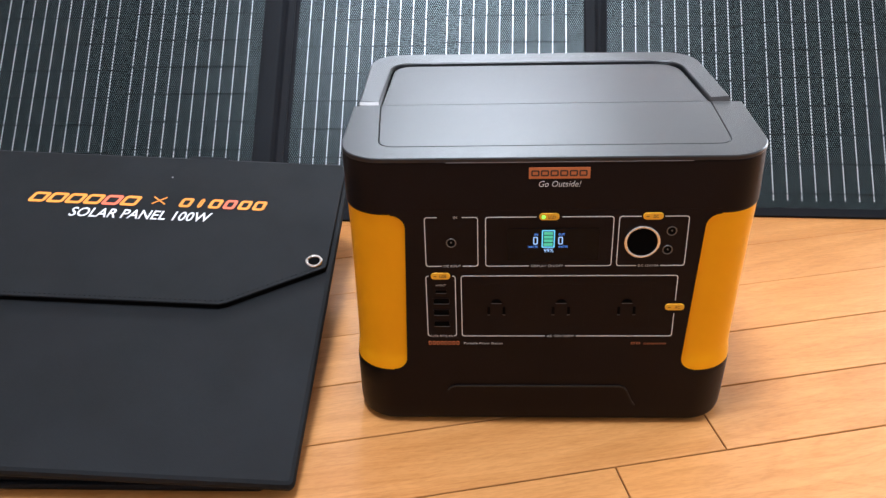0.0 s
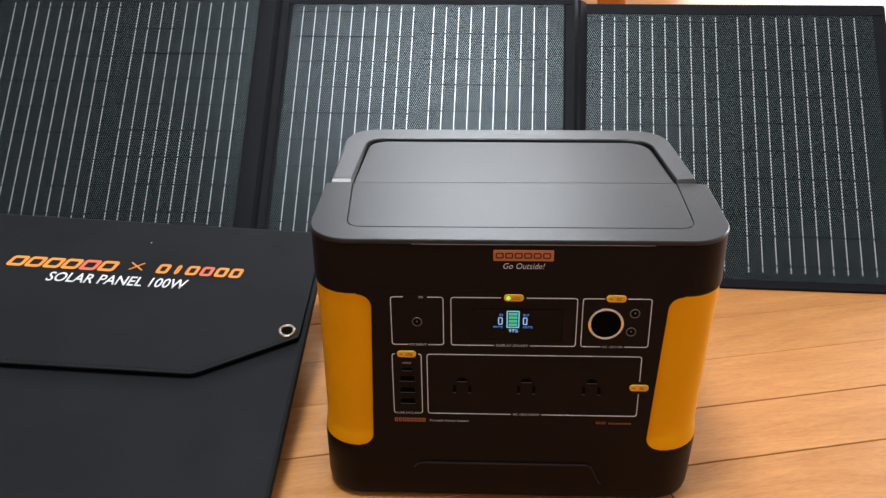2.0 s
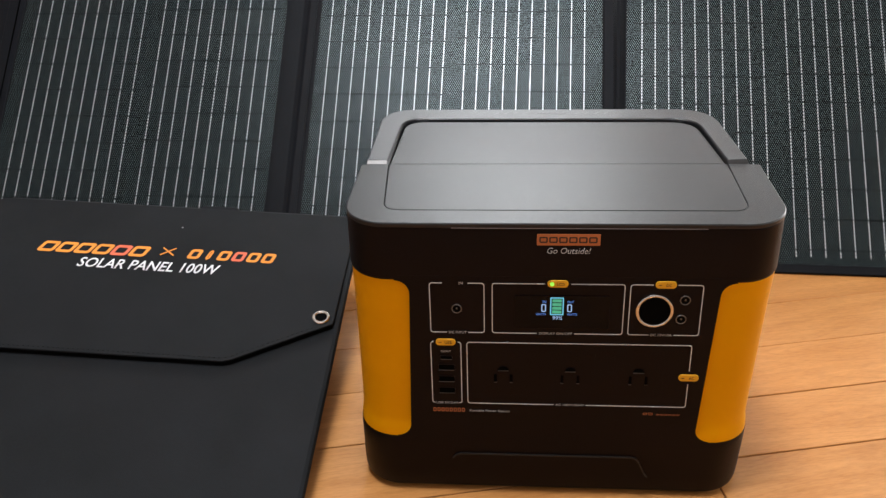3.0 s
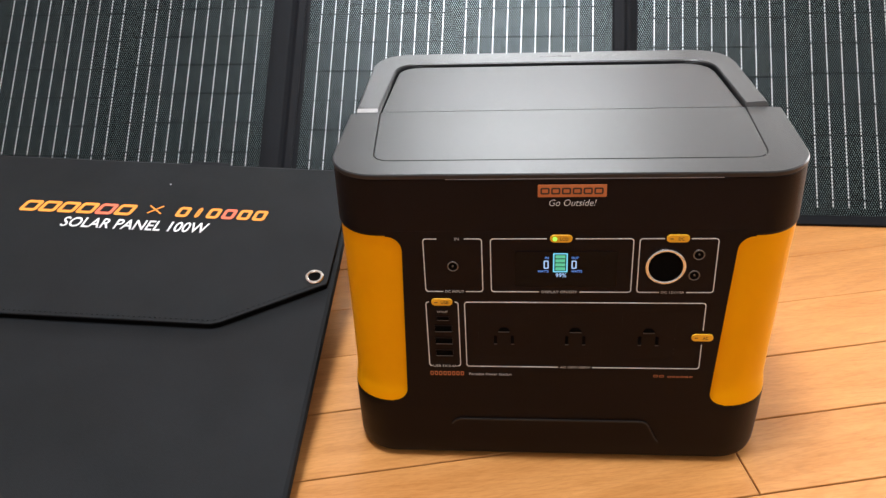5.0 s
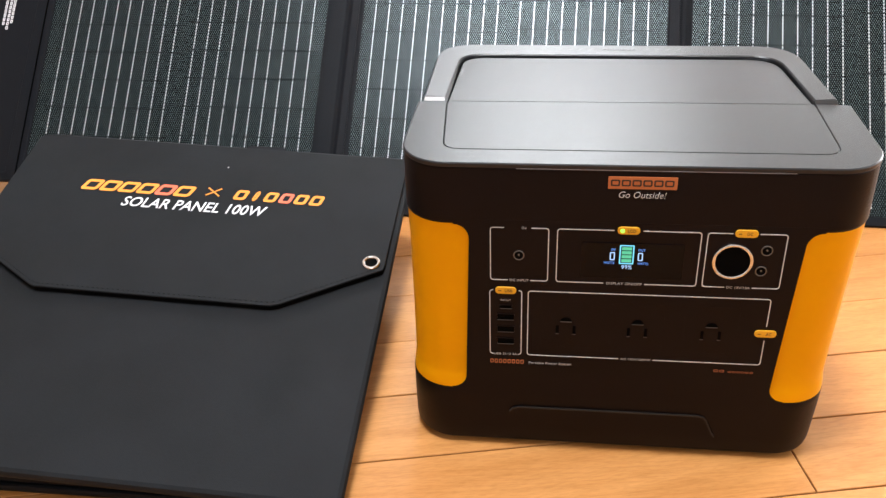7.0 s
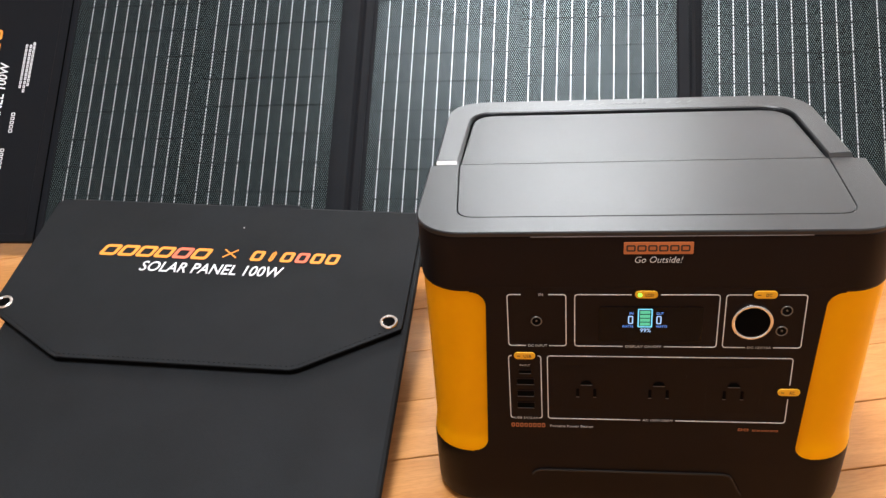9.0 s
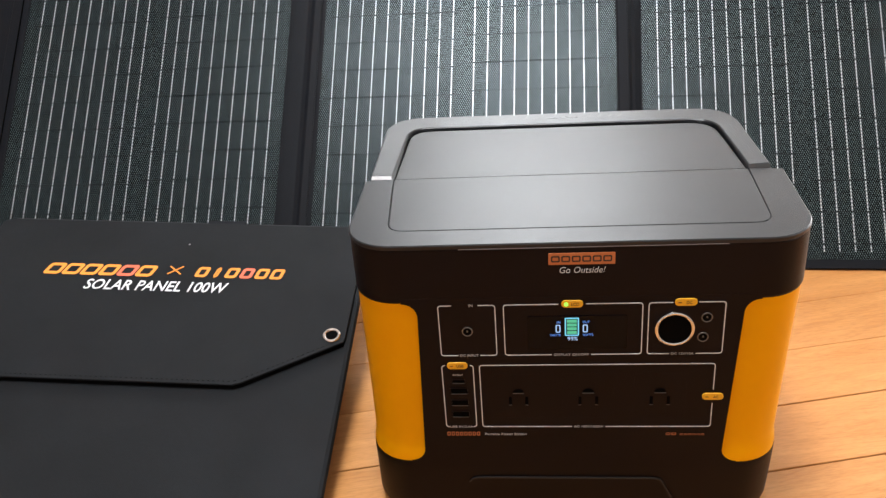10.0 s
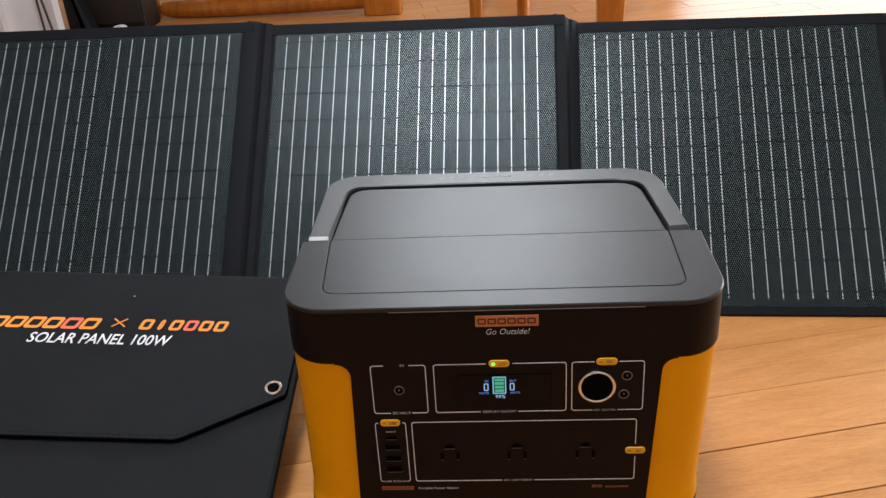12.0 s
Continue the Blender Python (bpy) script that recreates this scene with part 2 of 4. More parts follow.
floor_wood = wood("honey_oak_flooring", (0.62, 0.290, 0.092), (0.515, 0.222, 0.062), (0.30, 0.42), (2.2, 14, 14), 0.06)
bsdf(floor_wood).inputs["Specular IOR Level"].default_value = 0.34
seam_dark = material("dark_floor_joint", (0.15, 0.065, 0.026), 0.7)
chair_wood = wood("orange_varnished_wood", (0.50, 0.166, 0.020), (0.36, 0.104, 0.011), (0.11, 0.19), (10, 10, 1.5), 0.1)
white_cloth = grain(material("white_curtain_cloth", (0.75, 0.76, 0.78)), (0.78, 0.79, 0.81), (0.70, 0.71, 0.74), 8, 500, 0.15, (0.8, 0.9))
dark_cabinet_mat = grain(material("dark_brown_cabinet", (0.03, 0.018, 0.012)), (0.014, 0.009, 0.007), (0.008, 0.006, 0.005), 9, 200, 0.1, (0.45, 0.6))
cable_black = material("black_cable_rubber", (0.015, 0.015, 0.015), 0.5)
white_plastic = material("white_plastic", (0.75, 0.75, 0.74), 0.35)
frame_white = material("white_window_frame", (0.8, 0.8, 0.8), 0.4)
pane_glass = material("window_glass", (0.9, 0.95, 1.0), 0.02)
bsdf(pane_glass).inputs["Transmission Weight"].default_value = 1.0
lamp_shade_mat = material("lit_white_lamp_cover", (0.9, 0.9, 0.9), 0.4, 0, (1.0, 0.93, 0.84), 4.0)


# ---- mesh helpers ----
def part(name, bm, mat, parent=None, label="", smooth=False, m=None):
    me = bpy.data.meshes.new(name)
    bmesh.ops.recalc_face_normals(bm, faces=bm.faces)
    if m is not None:
        bm.transform(m)
    bm.to_mesh(me)
    bm.free()
    me.materials.append(mat)
    if smooth:
        me.shade_smooth()
        me.set_sharp_from_angle(angle=radians(16))
    ob = new(name, me)
    if parent is not None:
        ob.parent = parent
        if parent.type == "EMPTY":
            ob.matrix_parent_inverse = Matrix.Translation(parent.location).inverted()
    if label:
        ob["label"] = label
    return ob


def thing(name, label, category, at=(0, 0, 0), group="", kind=""):
    e = new(name)
    e.empty_display_size = 0.05
    e.matrix_world = Matrix.Translation(at)
    return tagged(e, label, category, group, kind)


def rounded(x0, y0, x1, y1, r, n=6):
    """Corner-rounded rectangle, counter-clockwise from the lower right; r: one radius, or four (lower right, upper right, upper left, lower left)."""
    rs = r if isinstance(r, (tuple, list)) else (r,) * 4
    out = []
    for (cx, cy, sx, sy, a0), q in zip(((x1, y0, -1, 1, -90), (x1, y1, -1, -1, 0), (x0, y1, 1, -1, 90), (x0, y0, 1, 1, 180)), rs):
        for i in range(n + 1):
            a = radians(a0 + 90 * i / n)
            out.append((cx + sx * q + q * math.cos(a), cy + sy * q + q * math.sin(a)))
    return out


def loft(bm, rings, cap=True):
    """Rings of 3D points with equal counts, skinned in order."""
    vs = [[bm.verts.new(p) for p in ring] for ring in rings]
    n = len(vs[0])
    for a, b in zip(vs, vs[1:]):
        for i in range(n):
            bm.faces.new((a[i], a[(i + 1) % n], b[(i + 1) % n], b[i]))
    if cap:
        bm.faces.new(vs[0][::-1])
        bm.faces.new(vs[-1])
    return bm


def inset(outline, d):
    """The outline moved inwards by d along its corner normals."""
    n, out = len(outline), []
    for i in range(n):
        p, a, b = Vector(outline[i]), Vector(outline[i - 1]), Vector(outline[(i + 1) % n])
        e1, e2 = (p - a), (b - p)
        if e1.length < 1e-9:
            e1 = e2
        if e2.length < 1e-9:
            e2 = e1
        n1, n2 = Vector((-e1.y, e1.x)).normalized(), Vector((-e2.y, e2.x)).normalized()
        m = n1 + n2
        m = m / max(0.3, m.length_squared / 2) if m.length > 1e-6 else n1
        out.append((p.x + m.x * d, p.y + m.y * d))
    return out


def plate(outline, z0, z1, bevel=0.0, bm=None):
    """A plate with the outline in xy, its edges eased by bevel above and below."""
    bm = bm or bmesh.new()
    if bevel > 0:
        s = inset(outline, bevel)
        s2 = inset(outline, bevel * 0.3)
        k = bevel * 0.7
        rings = [(s, z0), (s2, z0 + bevel - k), (outline, z0 + bevel), (outline, z1 - bevel), (s2, z1 - bevel + k), (s, z1)]
    else:
        rings = [(outline, z0), (outline, z1)]
    return loft(bm, [[(x, y, z) for x, y in o] for o, z in rings])


def box(x0, y0, z0, x1, y1, z1, bevel=0.0, bm=None):
    return plate([(x0, y0), (x1, y0), (x1, y1), (x0, y1)], z0, z1, bevel, bm)


def ring_plate(outer, inner, z0, z1, bevel=0.0, bm=None):
    """A plate with a hole; both outlines have equal counts."""
    bm = bm or bmesh.new()
    o2, i2 = inset(outer, bevel), inset(inner, -bevel)
    rings = [(inner, z0), (outer, z0), (outer, z1 - bevel), (o2, z1), (i2, z1), (inner, z1 - bevel)]
    vs = [[bm.verts.new((x, y, z)) for x, y in o] for o, z in rings]
    n = len(outer)
    for a, b in zip(vs, vs[1:] + vs[:1]):
        for i in range(n):
            bm.faces.new((a[i], a[(i + 1) % n], b[(i + 1) % n], b[i]))
    return bm


def stroke(points, width, z0=0.0, z1=0.0003, bm=None):
    """A drawn line: flat bars along the points in xy, mitred."""
    bm = bm or bmesh.new()
    n, left, right = len(points), [], []
    for i, p in enumerate(points):
        p = Vector(p)
        a, b = Vector(points[max(i - 1, 0)]), Vector(points[min(i + 1, n - 1)])
        d1, d2 = (p - a), (b - p)
        d1 = d1.normalized() if d1.length > 1e-9 else d2.normalized()
        d2 = d2.normalized() if d2.length > 1e-9 else d1
        t = (d1 + d2).normalized()
        s = Vector((-t.y, t.x)) * width / 2 / max(0.5, t.dot(d1))
        left.append(p + s)
        right.append(p - s)
    vs = [[bm.verts.new((q.x, q.y, z)) for z in (z0, z1)] for q in left]
    ws = [[bm.verts.new((q.x, q.y, z)) for z in (z0, z1)] for q in right]
    for i in range(n - 1):
        bm.faces.new((vs[i][1], ws[i][1], ws[i + 1][1], vs[i + 1][1]))
        bm.faces.new((vs[i][0], vs[i][1], vs[i + 1][1], vs[i + 1][0]))
        bm.faces.new((ws[i][1], ws[i][0], ws[i + 1][0], ws[i + 1][1]))
    for i in (0, n - 1):
        bm.faces.new((vs[i][0], ws[i][0], ws[i][1], vs[i][1]))
    return bm


def tube(points, r, bm=None, n=10, radii=None):
    bm = bm or bmesh.new()
    rings = []
    for i, p in enumerate(points):
        p = Vector(p)
        d = (Vector(points[min(i + 1, len(points) - 1)]) - Vector(points[max(i - 1, 0)])).normalized()
        u = d.orthogonal().normalized() if abs(d.z) > 0.9 else d.cross(Vector((0, 0, 1))).normalized()
        v = d.cross(u)
        q = radii[i] if radii else r
        rings.append([p + q * (math.cos(a) * u + math.sin(a) * v) for a in (2 * math.pi * k / n for k in range(n))])
    return loft(bm, rings)


def torus(R, r, bm=None, n=32, k=10, squash=1.0):
    bm = bm or bmesh.new()
    vs = [[bm.verts.new(((R + r * math.cos(b)) * math.cos(a), (R + r * math.cos(b)) * math.sin(a), squash * r * math.sin(b)))
           for b in (2 * math.pi * j / k for j in range(k))] for a in (2 * math.pi * i / n for i in range(n))]
    for i in range(n):
        for j in range(k):
            bm.faces.new((vs[i][j], vs[(i + 1) % n][j], vs[(i + 1) % n][(j + 1) % k], vs[i][(j + 1) % k]))
    return bm


def disc(r, z0, z1, n=28):
    return plate([(r * math.cos(2 * math.pi * i / n), r * math.sin(2 * math.pi * i / n)) for i in range(n)], z0, z1)


def lettering(text, height, width=None, slant=0.0, bold=0.0):
    """Raised letters in xy, centred, of the given cap height and, if given, total width."""
    cu = bpy.data.curves.new("lettering", "FONT")
    cu.body, cu.size, cu.align_x, cu.align_y, cu.extrude, cu.offset, cu.shear, cu.resolution_u = text, 1.0, "CENTER", "CENTER", 0.0, bold, slant, 3
    ob = new("lettering", cu)
    me = bpy.data.meshes.new_from_object(ob.evaluated_get(bpy.context.evaluated_depsgraph_get()))
    bpy.data.objects.remove(ob)
    bpy.data.curves.remove(cu)
    bm = bmesh.new()
    bm.from_mesh(me)
    bpy.data.meshes.remove(me)
    xs, ys = [v.co.x for v in bm.verts], [v.co.y for v in bm.verts]
    w, h = max(xs) - min(xs), max(ys) - min(ys)
    sy = height / h
    sx = width / w if width else sy
    mx, my = (max(xs) + min(xs)) / 2, (max(ys) + min(ys)) / 2
    for v in bm.verts:
        v.co = Vector(((v.co.x - mx) * sx, (v.co.y - my) * sy, 0))
    ext = bmesh.ops.extrude_face_region(bm, geom=list(bm.faces))
    for v in ext["geom"]:
        if isinstance(v, bmesh.types.BMVert):
            v.co.z += 0.0002
    return bm


# ---- room ----
RX0, RX1, RY0, RY1, RH = -2.6, 2.6, -1.9, 3.25, 2.4
floor = tagged(part("floor", box(RX0 - 0.1, RY0 - 0.1, -0.10, RX1 + 0.1, RY1 + 0.1, -0.0095), seam_dark), "honey-coloured wooden plank flooring with thin dark joints", "floor", kind="structure")
tagged(part("ceiling", box(RX0 - 0.1, RY0 - 0.1, RH, RX1 + 0.1, RY1 + 0.1, RH + 0.1), ceiling_paint), "plain white papered ceiling", "ceiling", kind="structure")
tagged(part("wall_west", box(RX0 - 0.12, RY0, -0.02, RX0, RY1, RH), wall_paint), "plain off-white papered wall", "wall", kind="structure")
bm = box(RX1, RY0, -0.02, RX1 + 0.12, -0.80, RH)
box(RX1, 0.20, -0.02, RX1 + 0.12, 1.55, RH, bm=bm)
box(RX1, -0.80, -0.02, RX1 + 0.12, 0.20, 1.05, bm=bm)
box(RX1, -0.80, 2.05, RX1 + 0.12, 0.20, RH, bm=bm)
box(RX1, 2.85, -0.02, RX1 + 0.12, RY1, RH, bm=bm)
box(RX1, 1.55, -0.02, RX1 + 0.12, 2.85, 0.10, bm=bm)
box(RX1, 1.55, 1.90, RX1 + 0.12, 2.85, RH, bm=bm)
tagged(part("wall_east", bm, wall_paint), "plain off-white papered wall", "wall", kind="structure")
tagged(part("wall_south", box(RX0 - 0.12, RY0 - 0.12, -0.02, RX1 + 0.12, RY0, RH), wall_paint), "plain off-white papered wall", "wall", kind="structure")
WX0, WX1, WZ0, WZ1 = -0.6, 0.5, 1.80, 2.32
bm = box(RX0 - 0.12, RY1, -0.02, WX0, RY1 + 0.12, RH)
box(WX1, RY1, -0.02, 0.75, RY1 + 0.12, RH, bm=bm)
box(2.15, RY1, -0.02, RX1 + 0.12, RY1 + 0.12, RH, bm=bm)
box(0.75, RY1, -0.02, 2.15, RY1 + 0.12, 0.10, bm=bm)
box(0.75, RY1, 0.90, 2.15, RY1 + 0.12, RH, bm=bm)
box(WX0, RY1, -0.02, WX1, RY1 + 0.12, WZ0, bm=bm)
box(WX0, RY1, WZ1, WX1, RY1 + 0.12, RH, bm=bm)
tagged(part("wall_north", bm, wall_paint), "plain off-white papered wall with two windows", "wall", kind="structure")
window = thing("window_1", "white-framed window letting in daylight", "window", (0.2, RY1 + 0.06, WZ0), kind="structure")
part("window_frame", ring_plate(rounded(WX0, WZ0, WX1, WZ1, 0.001, 1), rounded(WX0 + 0.05, WZ0 + 0.05, WX1 - 0.05, WZ1 - 0.05, 0.001, 1), 0, 0.05), frame_white, window, m=Matrix.Translation((0, RY1 + 0.09, 0)) @ Matrix.Rotation(radians(90), 4, "X"))
pane = part("pane", box(WX0 + 0.05, RY1 + 0.06, WZ0 + 0.05, WX1 - 0.05, RY1 + 0.064, WZ1 - 0.05), pane_glass, window)
pane.visible_shadow = False
low_window = thing("window_4", "white-framed low window letting in daylight near the floor", "window", (1.45, RY1 + 0.06, 0.10), kind="structure")
part("window_frame", ring_plate(rounded(0.75, 0.10, 2.15, 0.90, 0.001, 1), rounded(0.80, 0.15, 2.10, 0.85, 0.001, 1), 0, 0.05), frame_white, low_window, m=Matrix.Translation((0, RY1 + 0.09, 0)) @ Matrix.Rotation(radians(90), 4, "X"))
low_pane = part("pane", box(0.80, RY1 + 0.06, 0.15, 2.10, RY1 + 0.064, 0.85), pane_glass, low_window)
low_pane.visible_shadow = False
side_window = thing("window_2", "white-framed tall side window letting in daylight", "window", (RX1 + 0.06, 2.2, 0.10), kind="structure")
part("window_frame", ring_plate(rounded(1.55, 0.10, 2.85, 1.90, 0.001, 1), rounded(1.60, 0.15, 2.80, 1.85, 0.001, 1), 0, 0.05), frame_white, side_window, m=Matrix(((0, 0, 1, RX1 + 0.04), (1, 0, 0, 0), (0, 1, 0, 0), (0, 0, 0, 1))))
side_pane = part("pane", box(RX1 + 0.06, 1.60, 0.15, RX1 + 0.064, 2.80, 1.85), pane_glass, side_window)
side_pane.visible_shadow = False
east_window = thing("window_3", "white-framed square window letting in daylight", "window", (RX1 + 0.06, -0.30, 1.05), kind="structure")
part("window_frame", ring_plate(rounded(-0.80, 1.05, 0.20, 2.05, 0.001, 1), rounded(-0.75, 1.10, 0.15, 2.00, 0.001, 1), 0, 0.05), frame_white, east_window, m=Matrix(((0, 0, 1, RX1 + 0.04), (1, 0, 0, 0), (0, 1, 0, 0), (0, 0, 0, 1))))
east_pane = part("pane", box(RX1 + 0.06, -0.75, 1.10, RX1 + 0.064, 0.15, 2.00), pane_glass, east_window)
east_pane.visible_shadow = False
ceiling_lamp = thing("ceiling_lamp", "round white ceiling lamp, switched on", "lamp", (-0.21, -0.02, RH))
prof = [(0.27, 2.40), (0.275, 2.38), (0.275, 2.33), (0.268, 2.31)]
part("lamp_base", loft(bmesh.new(), [[(-0.21 + r * math.cos(a), -0.02 + r * math.sin(a), z) for a in (2 * math.pi * i / 40 for i in range(40))] for r, z in prof]), white_plastic, ceiling_lamp)
prof = [(0.262, 2.31), (0.258, 2.295), (0.245, 2.285), (0.22, 2.28)]
part("diffuser", loft(bmesh.new(), [[(-0.21 + r * math.cos(a), -0.02 + r * math.sin(a), z) for a in (2 * math.pi * i / 40 for i in range(40))] for r, z in prof]), lamp_shade_mat, ceiling_lamp)

# ---- portable power station ----
TH = math.atan(0.055)
ST, CT = math.sin(TH), math.cos(TH)
FACE = Matrix(((1, 0, 0, 0), (0, ST, -CT, 0.0004), (0, CT, ST, 0), (0, 0, 0, 1)))
SX0, SX1, SY1 = -0.1765, 0.1710, 0.262
STEP_Y = 0.1300
station = thing("power_station", "black portable power station with amber yellow corner grips, display lit", "power station", (-0.003, 0.13, 0))


def shell(z, d=0.0, r=0.036, front=0.0):
    """The station's outline at height z, moved inwards by d; its rear half steps in where the handle lies."""
    low = max(0.0, 1 - z / 0.22)
    f = d + front + 0.003 * max(0.0, 1 - z / 0.055)
    line = rounded(SX0 + d - 0.0012 * low, 0.0004 + 0.055 * z + f, SX1 - d - 0.0088 * low, SY1 - d - 0.006 * low, max(0.006, r - d), 10)
    return [(x, y, z) for x, y in stepped(line, 1.0 if z > 0.2 else 0.0)]


def stepped(line, k):
    """The outline with a step on both flanks at STEP_Y, narrowing to the rear by k."""
    def narrow(x, y):
        e = max(0.0, y - STEP_Y)
        return (x - k * (0.0085 + 0.07 * e), y) if x > 0 else (x + k * (0.0055 - 0.01 * e), y)
    right, rear, left, front_left = line[:11], line[11:22], line[22:33], line[33:]
    xr, xl = right[-1][0], left[-1][0]
    rear, left = [narrow(*p) for p in rear], [narrow(*p) for p in left]
    return right + [(xr, STEP_Y - 0.0004), narrow(xr, STEP_Y + 0.0004)] + rear + left + [narrow(xl, STEP_Y + 0.0004), (xl, STEP_Y - 0.0004)] + front_left


bm = bmesh.new()
loft(bm, [shell(0.0022, 0.0060), shell(0.0030, 0.0034), shell(0.0055, 0.0012), shell(0.010, 0.0002), shell(0.022), shell(0.040), shell(0.055), shell(0.0606), shell(0.0621, 0.0004), shell(0.0625, 0.002)])
part("base_shell", bm, plastic, station, "black textured lower shell", True)
bm = bmesh.new()
loft(bm, [shell(0.0600, 0.0003), shell(0.0622, 0.0003), shell(0.0645, 0.0005), shell(0.0690, 0.0010), shell(0.0725, 0.0017), shell(0.0755, 0.0021), shell(0.0800, 0.0023), shell(0.10, 0.0023), shell(0.15, 0.0020), shell(0.190, 0.0016), shell(0.2, 0.0012), shell(0.2155, 0.0010), shell(0.2180, 0.0010)])
part("side_grip", bm, yellow, station, "amber yellow moulded corner grips", True)
bm = bmesh.new()
loft(bm, [shell(0.2153, 0.002), shell(0.2157, 0.0006), shell(0.2175), shell(0.254), shell(0.2606, 0.0002), shell(0.2618, 0.0012)])
part("upper_shell", bm, plastic, station, "black textured upper shell", True)
for fx, fy in ((-0.13, 0.045), (0.125, 0.045), (-0.13, 0.225), (0.125, 0.225)):
    bm = plate([(fx + 0.012 * math.cos(2 * math.pi * i / 20), fy + 0.012 * math.sin(2 * math.pi * i / 20)) for i in range(20)], 0.0, 0.006, 0.0008)
    part("rubber_foot", bm, shade_rubber_black, station)


def fillet(cx, cy, r, a0, a1, n=8):
    return [(cx + r * math.cos(radians(a0 + (a1 - a0) * i / n)), cy + r * math.sin(radians(a0 + (a1 - a0) * i / n))) for i in range(n + 1)]


# front panel between the grips; it flares into the shells above and below
FR, ZB, ZT = 0.012, 0.0624, 0.2156


def grip_edge(z, side):
    """Where the panel meets the grip at height z; it widens downwards on one side and upwards on the other."""
    return 0.1148 + 0.046 * (z - 0.071) if side > 0 else -0.1282 + 0.027 * (z - 0.071)


xr0, xr1, xl0, xl1 = grip_edge(ZB, 1), grip_edge(ZT, 1), grip_edge(ZB, -1), grip_edge(ZT, -1)
out = [(xl0 - FR, 0.0560), (xr0 + FR, 0.0560)]
out += [(xr0 + FR, ZB - 0.0006)] + fillet(xr0 + FR, ZB + FR, FR, 270, 180)
out += fillet(xr1 + FR, ZT - FR, FR, 180, 90) + [(xr1 + FR, 0.2200), (xl1 - FR, 0.2200)]
out += fillet(xl1 - FR, ZT - FR, FR, 90, 0) + fillet(xl0 - FR, ZB + FR, FR, 0, -90)
bm = bmesh.new()
v0 = [bm.verts.new((x, y, -0.0100)) for x, y in out]
v1 = [bm.verts.new((x, y, 0.00015)) for x, y in out]
bm.faces.new(v1)
bm.faces.new(v0[::-1])
for i in range(len(out)):
    bm.faces.new((v0[i], v0[(i + 1) % len(out)], v1[(i + 1) % len(out)], v1[i]))
part("front_panel", bm, plastic, station, "flat black front panel", m=FACE)

# top: deck round a lid, carrying handle behind
ZD = 0.2655
CREASE = 0.1310


def bent(corners, n=8):
    """A closed line through corners (x, y, radius), each rounded by an arc of n steps."""
    out = []
    for i, (x, y, r) in enumerate(corners):
        p, a, b = Vector((x, y)), Vector(corners[i - 1][:2]), Vector(corners[(i + 1) % len(corners)][:2])
        da, db = (a - p).normalized(), (b - p).normalized()
        for k in range(n + 1):
            f = k / n
            out.append(tuple(p + da * r * (1 - f) ** 2 + db * r * f ** 2))
    return out


def front_of(z, d):
    return stepped(rounded(SX0 + d, 0.0004 + 0.055 * z + d, SX1 - d, SY1 - d, 0.036 - d, 10), 1.0)


# the lid's front leaf is flush with the deck, its rear leaf lies loose inside the handle
front_leaf = bent([(0.1420, 0.0385, 0.013), (0.1436, CREASE, 0.0004), (-0.1520, CREASE, 0.0004), (-0.1445, 0.0385, 0.013)])
rear_leaf = bent([(0.1425, CREASE + 0.0006, 0.0004), (0.1325, 0.2350, 0.024), (-0.1475, 0.2385, 0.020), (-0.1512, CREASE + 0.0006, 0.0004)])
recess = bent([(0.1423, 0.0382, 0.0132), (0.1440, CREASE, 0.0004), (0.1362, 0.2392, 0.026), (-0.1510, 0.2427, 0.022), (-0.1524, CREASE, 0.0004), (-0.1448, 0.0382, 0.0132)], 7)
deck_out = front_of(0.262, -0.0004)
deck_edge = [Vector(p) for p in deck_out]


def matched(line, count):
    """The closed line resampled to count points at the directions of the deck's outline."""
    mid, res = Vector((-0.004, 0.135)), []
    pts = [Vector(p) for p in line]
    for q in deck_edge[:count]:
        d = (q - mid).normalized()
        best = None
        for p0, p1 in zip(pts, pts[1:] + pts[:1]):
            e = p1 - p0
            den = d.x * e.y - d.y * e.x
            if abs(den) < 1e-12:
                continue
            w = p0 - mid
            t, f = (w.x * e.y - w.y * e.x) / den, (w.x * d.y - w.y * d.x) / den
            if t > 0 and -1e-6 <= f <= 1 + 1e-6 and (best is None or t > best):
                best = t
        res.append(tuple(mid + d * best))
    return res


def densely(line, step=0.004):
    out = []
    for p, q in zip(line, line[1:] + line[:1]):
        p, q = Vector(p), Vector(q)
        n = max(1, int((q - p).length / step))
        out += [tuple(p.lerp(q, i / n)) for i in range(n)]
    return out


deck_out = densely(deck_out)
deck_edge = [Vector(p) for p in deck_out]
part("deck", ring_plate(deck_out, matched(recess, len(deck_out)), 0.2618, ZD, 0.0009), deck_plastic, station, "charcoal satin top deck", True)
# black floor puts the shade of the gap round the lid into colour
part("deck_recess", plate(front_of(0.259, 0.006), 0.2596, 0.2622), shade_rubber_black, station)
lid = part("lid", plate(front_leaf, 0.2624, ZD - 0.0001, 0.0005), deck_plastic, station, "charcoal satin lid with a hinged rear leaf", True)
part("rear_leaf", plate(rear_leaf, 0.2624, ZD - 0.0004, 0.0006), deck_plastic, lid, "", True)
